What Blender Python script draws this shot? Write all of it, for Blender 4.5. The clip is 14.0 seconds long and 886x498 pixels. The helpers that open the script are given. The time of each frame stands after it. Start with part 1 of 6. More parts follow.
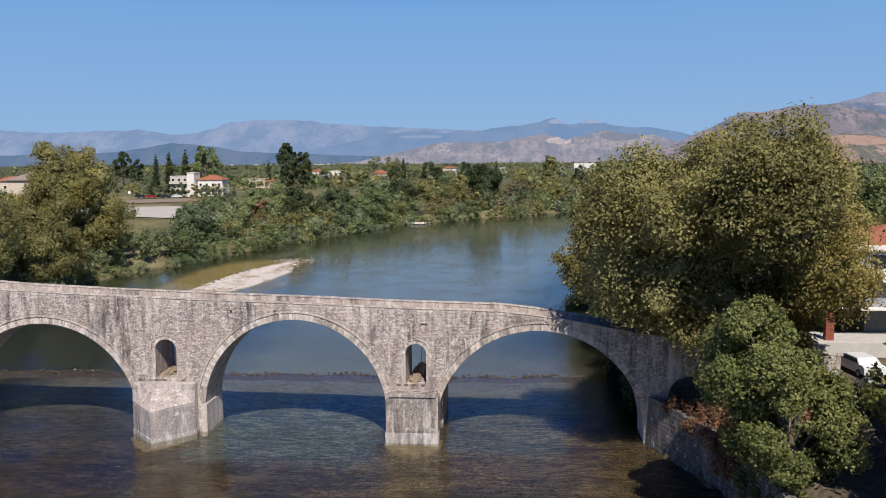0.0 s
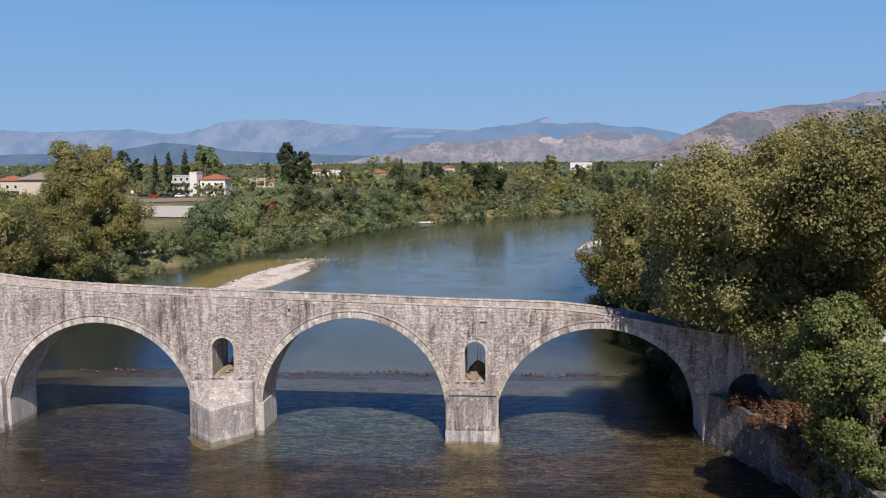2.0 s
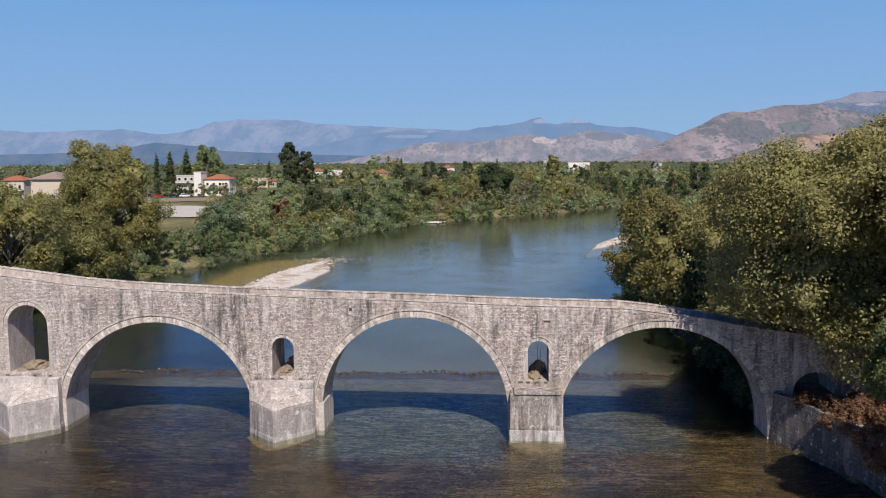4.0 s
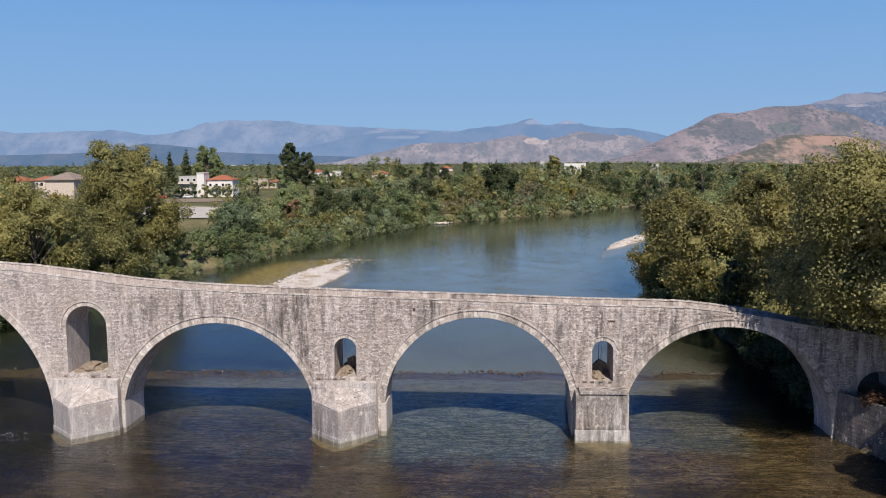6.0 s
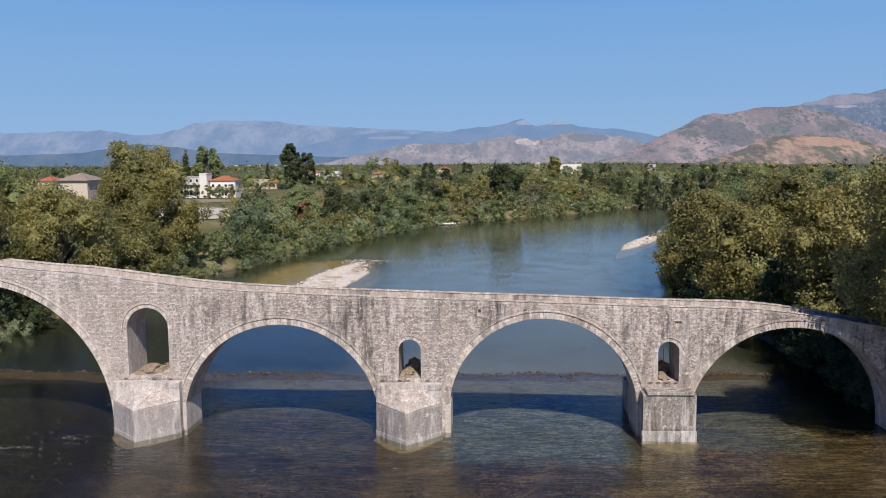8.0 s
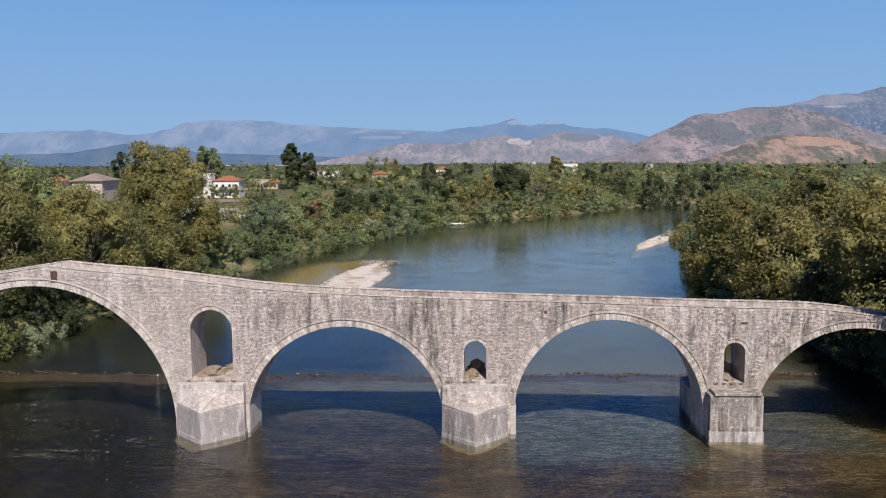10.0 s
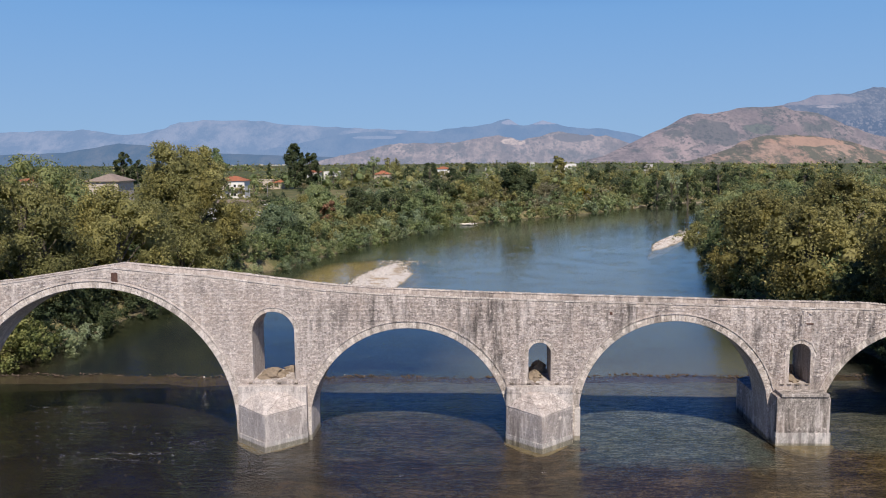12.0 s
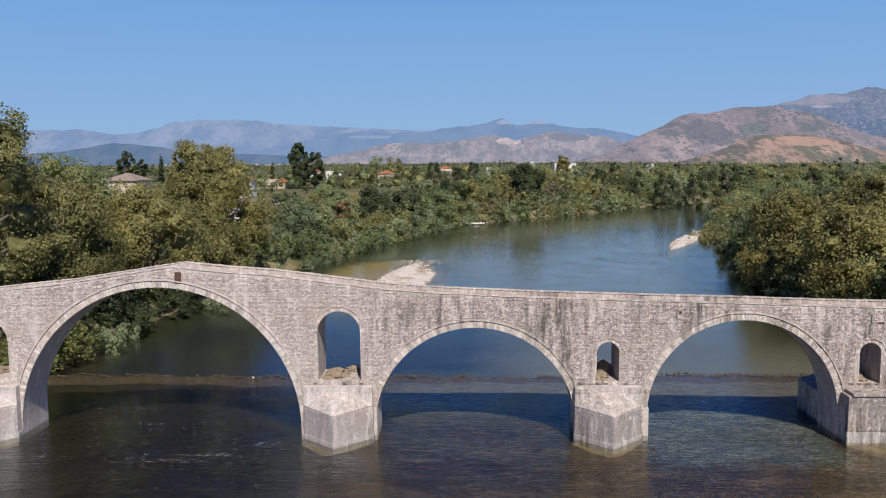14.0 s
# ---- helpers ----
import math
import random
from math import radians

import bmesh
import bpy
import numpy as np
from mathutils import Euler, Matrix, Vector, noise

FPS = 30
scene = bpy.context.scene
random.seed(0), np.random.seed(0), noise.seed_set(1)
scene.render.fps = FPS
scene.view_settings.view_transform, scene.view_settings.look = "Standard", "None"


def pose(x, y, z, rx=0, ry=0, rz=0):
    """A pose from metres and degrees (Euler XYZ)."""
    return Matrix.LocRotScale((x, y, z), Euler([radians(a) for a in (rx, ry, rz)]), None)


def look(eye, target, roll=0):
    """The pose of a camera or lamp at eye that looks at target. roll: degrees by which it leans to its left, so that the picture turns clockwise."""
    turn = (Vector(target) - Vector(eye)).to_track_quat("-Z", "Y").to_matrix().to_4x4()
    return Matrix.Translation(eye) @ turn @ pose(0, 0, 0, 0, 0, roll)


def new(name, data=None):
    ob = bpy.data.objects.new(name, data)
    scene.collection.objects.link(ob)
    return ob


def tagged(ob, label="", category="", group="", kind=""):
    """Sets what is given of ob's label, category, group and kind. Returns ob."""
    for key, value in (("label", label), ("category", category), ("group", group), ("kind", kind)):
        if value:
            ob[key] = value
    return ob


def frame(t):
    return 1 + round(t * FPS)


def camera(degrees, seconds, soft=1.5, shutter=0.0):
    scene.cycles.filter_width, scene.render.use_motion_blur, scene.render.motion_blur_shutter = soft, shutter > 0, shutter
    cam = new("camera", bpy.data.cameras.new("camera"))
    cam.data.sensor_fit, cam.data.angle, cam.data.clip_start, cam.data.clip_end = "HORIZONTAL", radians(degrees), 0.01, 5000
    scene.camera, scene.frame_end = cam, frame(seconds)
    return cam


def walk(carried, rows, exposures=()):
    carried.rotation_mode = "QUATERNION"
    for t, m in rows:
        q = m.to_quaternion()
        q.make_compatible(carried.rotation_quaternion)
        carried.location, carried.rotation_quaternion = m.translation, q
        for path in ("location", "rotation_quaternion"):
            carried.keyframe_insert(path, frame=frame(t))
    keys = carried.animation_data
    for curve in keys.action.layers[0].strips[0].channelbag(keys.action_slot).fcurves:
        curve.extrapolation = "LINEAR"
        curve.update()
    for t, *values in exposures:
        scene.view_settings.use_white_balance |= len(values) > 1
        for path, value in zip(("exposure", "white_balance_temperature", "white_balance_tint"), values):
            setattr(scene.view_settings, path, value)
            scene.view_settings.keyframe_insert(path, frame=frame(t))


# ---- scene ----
cam = camera(56.1, 14.0, soft=1.0)
PATH = [
    (0, (0.05, 0.137, 22.372), (-0.15, 2.116, 22.16), -0.44),
    (0.5, (-1.297, -0.039, 22.37), (-1.493, 1.94, 22.157), -0.44),
    (1, (-2.656, -0.222, 22.357), (-2.844, 1.758, 22.145), -0.44),
    (1.5, (-3.986, -0.385, 22.344), (-4.169, 1.595, 22.131), -0.44),
    (2, (-5.384, -0.512, 22.318), (-5.563, 1.468, 22.105), -0.44),
    (2.5, (-6.784, -0.602, 22.257), (-6.958, 1.379, 22.044), -0.44),
    (3, (-8.18, -0.621, 22.245), (-8.35, 1.36, 22.032), -0.44),
    (5.5, (-15.48, -0.985, 22.205), (-15.625, 0.999, 21.993), -0.44),
    (6, (-16.963, -1.089, 22.201), (-17.102, 0.895, 21.99), -0.44),
    (6.5, (-18.491, -1.172, 22.198), (-18.624, 0.812, 21.987), -0.44),
    (7, (-20.029, -1.209, 22.243), (-20.154, 0.776, 22.032), -0.44),
    (7.5, (-21.536, -1.278, 22.265), (-21.655, 0.707, 22.055), -0.44),
    (8, (-23.073, -1.346, 22.284), (-23.188, 0.64, 22.074), -0.44),
    (8.2, (-23.697, -1.365, 22.291), (-23.809, 0.621, 22.081), -0.44),
    (10.5, (-30.653, -1.676, 22.53), (-30.742, 0.311, 22.319), -0.44),
    (11, (-32.115, -1.669, 22.573), (-32.2, 0.318, 22.362), -0.44),
    (11.5, (-33.558, -1.644, 22.609), (-33.639, 0.343, 22.398), -0.44),
    (12, (-34.998, -1.586, 22.59), (-35.074, 0.401, 22.379), -0.44),
    (12.5, (-36.432, -1.551, 22.527), (-36.504, 0.436, 22.316), -0.44),
    (13, (-37.914, -1.459, 22.49), (-37.983, 0.529, 22.279), -0.44),
    (13.5, (-39.45, -1.366, 22.479), (-39.514, 0.622, 22.268), -0.44),
    (14, (-40.963, -1.205, 22.516), (-41.025, 0.783, 22.304), -0.44),
]
walk(cam, [(t, look(eye, target, roll)) for t, eye, target, roll in PATH])

# ---- sky, sun, exposure ----
SUN_WAY = Vector((-0.22, 0.845, -1.0)).normalized()
world = bpy.data.worlds.new("world")
scene.world = world
world.use_nodes = True
sky = world.node_tree.nodes.new("ShaderNodeTexSky")
sky.sky_type = "NISHITA"
sky.sun_disc = False
sky.sun_elevation = math.asin(-SUN_WAY.z)
sky.sun_rotation = math.atan2(-SUN_WAY.x, -SUN_WAY.y)
sky.altitude = 0
sky.air_density, sky.dust_density, sky.ozone_density = 1.0, 0.2, 4.0
# summer haze low down evens the sky's gradient
haze = world.node_tree.nodes.new("ShaderNodeMix")
haze.data_type = "RGBA"
low_air = world.node_tree.nodes.new("ShaderNodeMix")
low_air.data_type = "RGBA"
low_air.inputs[6].default_value = (3.05, 4.65, 6.85, 1)
low_air.inputs[7].default_value = (1.4, 3.5, 6.95, 1)
rise = world.node_tree.nodes.new("ShaderNodeMapRange")
rise.inputs["From Max"].default_value = 0.24
world.node_tree.links.new(rise.outputs[0], low_air.inputs[0])
world.node_tree.links.new(low_air.outputs[2], haze.inputs[7])
way_up = world.node_tree.nodes.new("ShaderNodeTexCoord")
split = world.node_tree.nodes.new("ShaderNodeSeparateXYZ")
thick = world.node_tree.nodes.new("ShaderNodeMapRange")
thick.interpolation_type = "SMOOTHSTEP"
for k, v in (("From Min", 0.168), ("From Max", 0.25), ("To Min", 0.9), ("To Max", 0.0)):
    thick.inputs[k].default_value = v
world.node_tree.links.new(way_up.outputs["Generated"], split.inputs[0])
world.node_tree.links.new(split.outputs[2], thick.inputs[0])
world.node_tree.links.new(split.outputs[2], rise.inputs[0])
world.node_tree.links.new(thick.outputs[0], haze.inputs[0])
clear = world.node_tree.nodes.new("ShaderNodeMix")
clear.data_type, clear.blend_type = "RGBA", "MULTIPLY"
clear.inputs[0].default_value = 1.0
clear.inputs[7].default_value = (0.13, 0.31, 0.68, 1)
world.node_tree.links.new(sky.outputs[0], clear.inputs[6])
world.node_tree.links.new(clear.outputs[2], haze.inputs[6])
world.node_tree.links.new(haze.outputs[2], world.node_tree.nodes["Background"].inputs[0])
world.node_tree.nodes["Background"].inputs[1].default_value = 0.10
sun_data = bpy.data.lights.new("sun", "SUN")
sun_data.energy, sun_data.angle, sun_data.color = 5.0, radians(0.5), (1.0, 0.905, 0.79)
sun = new("sun", sun_data)
sun.matrix_world = look((20, -80, 120), Vector((20, -80, 120)) + SUN_WAY)
scene.view_settings.exposure = 0.1


# ---- node helpers ----
def material(name):
    m = bpy.data.materials.new(name)
    m.use_nodes = True
    m.node_tree.nodes.clear()
    return m


def put(m, kind, ins=None, **props):
    n = m.node_tree.nodes.new("ShaderNode" + kind)
    for k, v in props.items():
        setattr(n, k, v)
    for k, v in (ins or {}).items():
        s = n.inputs[k]
        if isinstance(v, bpy.types.NodeSocket):
            m.node_tree.links.new(v, s)
        else:
            s.default_value = v
    return n


def ramp(m, fac, stops):
    n = put(m, "ValToRGB", {0: fac})
    e = n.color_ramp.elements
    while len(e) < len(stops):
        e.new(0.5)
    for el, (p, c) in zip(e, stops):
        el.position = p
        el.color = (*c, 1) if len(c) == 3 else c
    return n.outputs[0]


def grey(a):
    return (a, a, a)


def noise_tex(m, vec, scale, detail=4.0, rough=0.6):
    return put(m, "TexNoise", {"Vector": vec, "Scale": scale, "Detail": detail, "Roughness": rough}).outputs[0]


def place(m, scale=(1, 1, 1)):
    g = put(m, "NewGeometry").outputs["Position"]
    return put(m, "Mapping", {"Vector": g, "Scale": scale}).outputs[0]


def mix(m, fac, a, b, mode="MIX"):
    n = put(m, "Mix", data_type="RGBA", blend_type=mode)
    for idx, v in ((0, fac), (6, a), (7, b)):
        s = n.inputs[idx]
        if isinstance(v, bpy.types.NodeSocket):
            m.node_tree.links.new(v, s)
        elif idx:
            s.default_value = (*v, 1)
        else:
            s.default_value = v
    return n.outputs[2]


def sums(m, op, a, b):
    return put(m, "Math", {0: a, 1: b}, operation=op).outputs[0]


def bump(m, height, strength, distance):
    return put(m, "Bump", {"Height": height, "Strength": strength, "Distance": distance}).outputs[0]


def finish(m, color, rough=0.9, normal=None, **more):
    ins = {"Base Color": color, "Roughness": rough}
    if not isinstance(color, bpy.types.NodeSocket):
        ins["Base Color"] = (*color, 1)
    if normal is not None:
        ins["Normal"] = normal
    ins.update(more)
    b = put(m, "BsdfPrincipled", ins)
    b.inputs["Specular IOR Level"].default_value = 0.3
    put(m, "OutputMaterial", {"Surface": b.outputs[0]})
    return m


# ---- materials ----
def stone_material(name, dark, mid, light, stain=0.6, random_from="island", lime=0.42):
    """Weathered limestone: each stone its own tone, black weather streaks, pale lime runs and lichen."""
    m = material(name)
    p = place(m)
    if random_from == "island":
        r = put(m, "NewGeometry").outputs["Random Per Island"]
    else:
        r = put(m, "ObjectInfo").outputs["Random"]
    n1 = noise_tex(m, p, 2.2, 6, 0.7)
    n2 = noise_tex(m, p, 9.0, 5, 0.75)
    n4 = noise_tex(m, p, 5.0, 3, 0.6)
    f = sums(m, "ADD", sums(m, "ADD", sums(m, "MULTIPLY", r, 0.17), sums(m, "MULTIPLY", n4, 0.28)), sums(m, "MULTIPLY", n2, 0.55))
    c = ramp(m, f, ((0.36, dark), (0.5, mid), (0.65, light)))
    # the part over the western pier was repaired later and is cleaner
    x = put(m, "SeparateXYZ", {0: p}).outputs[0]
    age = put(m, "MapRange", {"Value": sums(m, "ADD", x, sums(m, "MULTIPLY", n1, 8.0)), "From Min": -52.0, "From Max": -34.0, "To Min": 0.35, "To Max": 1.0}).outputs[0]
    c = mix(m, put(m, "MapRange", {"Value": age, "From Min": 0.35, "From Max": 1.0, "To Min": 0.18, "To Max": 0.0}).outputs[0], c, (0.74, 0.675, 0.64))
    warm = ramp(m, noise_tex(m, p, 0.35, 3), ((0.45, grey(0)), (0.75, grey(0.4))))
    c = mix(m, warm, c, (0.43, 0.34, 0.285))
    runs = ramp(m, noise_tex(m, place(m, (1.9, 1.9, 0.33)), 0.9, 5, 0.65), ((0.52, grey(0)), (0.62, grey(1.0))))
    c = mix(m, sums(m, "MULTIPLY", runs, lime), c, (0.80, 0.735, 0.70))
    streak = noise_tex(m, place(m, (1.7, 1.7, 0.24)), 0.75, 7, 0.72)
    broad = ramp(m, noise_tex(m, place(m, (1.0, 1.0, 0.6)), 0.16, 4, 0.6), ((0.40, grey(0.15)), (0.58, grey(1.0))))
    t = ramp(m, streak, ((0.47, grey(0)), (0.60, grey(1.0))))
    t = sums(m, "MULTIPLY", sums(m, "MULTIPLY", t, stain), sums(m, "MULTIPLY", broad, age))
    c = mix(m, t, c, (0.085, 0.075, 0.07))
    lichen = ramp(m, n1, ((0.58, grey(0)), (0.68, grey(0.8))))
    c = mix(m, lichen, c, (0.76, 0.695, 0.635))
    return finish(m, c, 0.92, bump(m, sums(m, "ADD", n2, n1), 0.6, 0.07))


M_RUBBLE = stone_material("rubble_stone", (0.17, 0.145, 0.13), (0.43, 0.373, 0.346), (0.74, 0.665, 0.628), 0.95)
M_MORTAR = stone_material("wall_mortar", (0.20, 0.172, 0.155), (0.40, 0.35, 0.318), (0.62, 0.56, 0.51), 0.7)
M_RING = stone_material("ring_stone", (0.19, 0.165, 0.145), (0.47, 0.415, 0.37), (0.78, 0.71, 0.65), 0.55, "object")
M_COPING = stone_material("coping_stone", (0.22, 0.195, 0.175), (0.40, 0.355, 0.32), (0.58, 0.53, 0.48), 0.25, "object")
M_COPING_ALL = stone_material("coping_stones", (0.22, 0.195, 0.175), (0.42, 0.375, 0.335), (0.66, 0.60, 0.54), 0.2)
M_PIER = stone_material("pier_stone", (0.17, 0.155, 0.147), (0.42, 0.385, 0.365), (0.70, 0.645, 0.61), 0.7)


def water_material():
    m = material("river_water")
    g = put(m, "NewGeometry").outputs["Position"]
    w1 = noise_tex(m, put(m, "Mapping", {"Vector": g, "Scale": (0.4, 2.0, 1)}).outputs[0], 1.2, 4, 0.6)
    w2 = noise_tex(m, put(m, "Mapping", {"Vector": g, "Scale": (0.3, 0.35, 1)}).outputs[0], 0.5, 2, 0.5)
    calm = put(m, "MapRange", {"Value": put(m, "SeparateXYZ", {0: g}).outputs[1], "From Min": 83.0, "From Max": 87.0, "To Min": 1.0, "To Max": 0.4}).outputs[0]
    patch = ramp(m, w2, ((0.35, grey(0.35)), (0.65, grey(1.0))))
    w3 = noise_tex(m, put(m, "Mapping", {"Vector": g, "Scale": (1.6, 6.0, 1)}).outputs[0], 1.6, 3, 0.6)
    h = sums(m, "MULTIPLY", sums(m, "MULTIPLY", sums(m, "ADD", w1, sums(m, "MULTIPLY", w3, 0.6)), calm), patch)
    # a faster, rougher run under the great arch
    riffle = put(m, "MapRange", {"Value": put(m, "SeparateXYZ", {0: g}).outputs[0], "From Min": -44.0, "From Max": -54.0, "To Min": 1.0, "To Max": 2.6}).outputs[0]
    fast = put(m, "MapRange", {"Value": put(m, "SeparateXYZ", {0: g}).outputs[1], "From Min": 72.0, "From Max": 82.0, "To Min": 1.0, "To Max": 0.0}).outputs[0]
    h = sums(m, "MULTIPLY", h, sums(m, "ADD", 1.0, sums(m, "MULTIPLY", sums(m, "SUBTRACT", riffle, 1.0), fast)))
    nrm = bump(m, h, 0.55, 0.085)
    fres = put(m, "Fresnel", {"IOR": 1.33, "Normal": nrm}).outputs[0]
    gl = put(m, "BsdfGlossy", {"Color": (0.90, 0.95, 0.98, 1), "Roughness": 0.025, "Normal": nrm}).outputs[0]
    tr = put(m, "BsdfTransparent", {"Color": (0.77, 0.78, 0.73, 1)}).outputs[0]
    mx = put(m, "MixShader", {0: fres, 1: tr, 2: gl}).outputs[0]
    put(m, "OutputMaterial", {"Surface": mx})
    return m


def ground_material():
    m = material("river_plain")
    g = put(m, "NewGeometry").outputs["Position"]
    z = put(m, "SeparateXYZ", {0: g}).outputs[2]
    y = put(m, "SeparateXYZ", {0: g}).outputs[1]
    n1 = noise_tex(m, g, 0.05, 5, 0.6)
    n2 = noise_tex(m, g, 1.1, 6, 0.7)
    n3 = noise_tex(m, g, 6.0, 4, 0.7)
    far = put(m, "MapRange", {"Value": y, "From Min": 380.0, "From Max": 700.0, "To Max": 0.12}).outputs[0]
    grass = ramp(m, sums(m, "ADD", sums(m, "SUBTRACT", sums(m, "MULTIPLY", n1, 0.7), far), sums(m, "MULTIPLY", n2, 0.3)),
                 ((0.35, (0.06, 0.075, 0.028)), (0.5, (0.13, 0.125, 0.055)), (0.62, (0.27, 0.22, 0.125))))
    gravel = ramp(m, n2, ((0.35, (0.07, 0.06, 0.03)), (0.55, (0.15, 0.125, 0.075)), (0.75, (0.30, 0.26, 0.18))))
    x = put(m, "SeparateXYZ", {0: g}).outputs[0]

    def span(v, lo, hi, soft):
        """One between lo and hi, falling to nought over soft metres outside."""
        up_ = put(m, "MapRange", {"Value": v, "From Min": lo - soft, "From Max": lo}).outputs[0]
        return sums(m, "MULTIPLY", up_, put(m, "MapRange", {"Value": v, "From Min": hi + soft, "From Max": hi}).outputs[0])

    wob = sums(m, "MULTIPLY", sums(m, "SUBTRACT", noise_tex(m, g, 0.45, 5, 0.7), 0.5), 7.0)
    xw, yw = sums(m, "ADD", x, wob), sums(m, "ADD", y, wob)
    ns = noise_tex(m, put(m, "Mapping", {"Vector": g, "Scale": (0.6, 2.8, 1)}).outputs[0], 1.3, 6, 0.78)
    grain = sums(m, "ADD", sums(m, "MULTIPLY", n3, 0.5), sums(m, "MULTIPLY", ns, 0.5))
    patchy = noise_tex(m, put(m, "Mapping", {"Vector": g, "Scale": (0.5, 1.2, 1)}).outputs[0], 0.3, 4, 0.6)
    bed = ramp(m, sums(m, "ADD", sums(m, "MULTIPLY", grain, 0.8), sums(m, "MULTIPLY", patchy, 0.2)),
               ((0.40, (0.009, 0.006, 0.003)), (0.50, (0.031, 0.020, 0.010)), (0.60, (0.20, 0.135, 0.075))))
    # lit copy of the same bed: brightness put into the colour towards the east
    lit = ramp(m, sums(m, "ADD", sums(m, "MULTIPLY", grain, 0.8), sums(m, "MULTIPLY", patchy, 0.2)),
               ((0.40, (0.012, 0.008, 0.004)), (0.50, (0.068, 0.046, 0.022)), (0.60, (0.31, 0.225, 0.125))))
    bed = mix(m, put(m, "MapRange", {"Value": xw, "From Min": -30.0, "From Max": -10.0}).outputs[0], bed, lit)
    # paved aprons of pale stone between the piers
    pale = ramp(m, grain, ((0.40, (0.026, 0.038, 0.04)), (0.5, (0.088, 0.112, 0.112)), (0.61, (0.40, 0.43, 0.41))))
    apron = None
    for lo, hi, y0, y1, k in ((-46.5, -34.0, 61.5, 76.0, 0.16), (-26.0, -12.5, 61.0, 76.0, 0.9), (-5.8, 2.0, 64.0, 76.0, 0.6)):
        a = sums(m, "MULTIPLY", sums(m, "MULTIPLY", span(xw, lo, hi, 1.5), k), span(yw, y0, y1, 2.5))
        apron = a if apron is None else sums(m, "MAXIMUM", apron, a)
    # grey gravel between the bridge and the weir
    up = put(m, "MapRange", {"Value": yw, "From Min": 70.0, "From Max": 75.0}).outputs[0]
    bed = mix(m, up, bed, ramp(m, grain, ((0.42, (0.055, 0.058, 0.054)), (0.58, (0.27, 0.255, 0.225)))))
    bed = mix(m, sums(m, "MULTIPLY", apron, 0.9), bed, pale)
    # darker brown bed under the great arch, tree shade painted in by the east bank
    dark_bed = ramp(m, grain, ((0.42, (0.004, 0.003, 0.002)), (0.52, (0.014, 0.009, 0.006)), (0.62, (0.075, 0.05, 0.032))))
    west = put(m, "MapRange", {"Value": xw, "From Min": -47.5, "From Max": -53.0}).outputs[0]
    bed = mix(m, sums(m, "MULTIPLY", west, put(m, "MapRange", {"Value": y, "From Min": 135.0, "From Max": 110.0, "To Max": 0.95}).outputs[0]), bed, dark_bed)
    # the big tree's shade on the water, put into the bed as a dark strip
    east_shade = sums(m, "MULTIPLY", put(m, "MapRange", {"Value": sums(m, "ADD", x, sums(m, "MULTIPLY", n1, 8.0)), "From Min": 7.5, "From Max": 11.0}).outputs[0], put(m, "MapRange", {"Value": y, "From Min": 66.0, "From Max": 71.0}).outputs[0])
    bed = mix(m, east_shade, bed, (0.012, 0.013, 0.009))
    # above the weir: tree reflections painted as dark green edges, tan shoal round the gravel bar
    tree_mirror = put(m, "MapRange", {"Value": y, "From Min": 92.0, "From Max": 104.0}).outputs[0]
    bed = mix(m, tree_mirror, bed, ramp(m, n2, ((0.35, (0.016, 0.022, 0.012)), (0.65, (0.05, 0.055, 0.028)))))
    sx = sums(m, "POWER", sums(m, "DIVIDE", sums(m, "ADD", xw, 58.0), 13.0), 2.0)
    sy = sums(m, "POWER", sums(m, "DIVIDE", sums(m, "SUBTRACT", y, 160.0), 34.0), 2.0)
    shoal = put(m, "MapRange", {"Value": sums(m, "ADD", sx, sy), "From Min": 1.25, "From Max": 0.5}).outputs[0]
    bed = mix(m, shoal, bed, ramp(m, n2, ((0.35, (0.30, 0.22, 0.09)), (0.65, (0.58, 0.45, 0.22)))))
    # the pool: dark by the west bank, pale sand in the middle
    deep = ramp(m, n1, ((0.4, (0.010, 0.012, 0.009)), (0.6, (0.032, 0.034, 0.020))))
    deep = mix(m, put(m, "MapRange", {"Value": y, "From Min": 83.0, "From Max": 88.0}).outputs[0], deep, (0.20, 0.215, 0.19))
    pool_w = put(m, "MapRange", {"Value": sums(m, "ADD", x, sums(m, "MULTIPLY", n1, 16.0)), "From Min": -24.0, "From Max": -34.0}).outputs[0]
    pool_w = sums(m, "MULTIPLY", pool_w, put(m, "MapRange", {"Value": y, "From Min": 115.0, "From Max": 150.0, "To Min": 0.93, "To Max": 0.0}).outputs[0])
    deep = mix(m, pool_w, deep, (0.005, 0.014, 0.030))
    # the same painted shade carried on into the pool's colour
    deep = mix(m, sums(m, "MULTIPLY", east_shade, put(m, "MapRange", {"Value": y, "From Min": 150.0, "From Max": 110.0}).outputs[0]), deep, (0.008, 0.010, 0.010))
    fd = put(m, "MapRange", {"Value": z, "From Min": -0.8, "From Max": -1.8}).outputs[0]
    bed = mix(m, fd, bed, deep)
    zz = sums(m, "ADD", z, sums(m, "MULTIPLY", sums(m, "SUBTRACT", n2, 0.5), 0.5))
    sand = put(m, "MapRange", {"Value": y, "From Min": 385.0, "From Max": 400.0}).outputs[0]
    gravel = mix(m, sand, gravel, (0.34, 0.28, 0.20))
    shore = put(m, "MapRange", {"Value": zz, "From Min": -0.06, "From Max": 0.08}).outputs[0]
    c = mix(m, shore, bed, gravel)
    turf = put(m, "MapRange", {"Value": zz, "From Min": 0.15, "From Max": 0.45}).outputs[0]
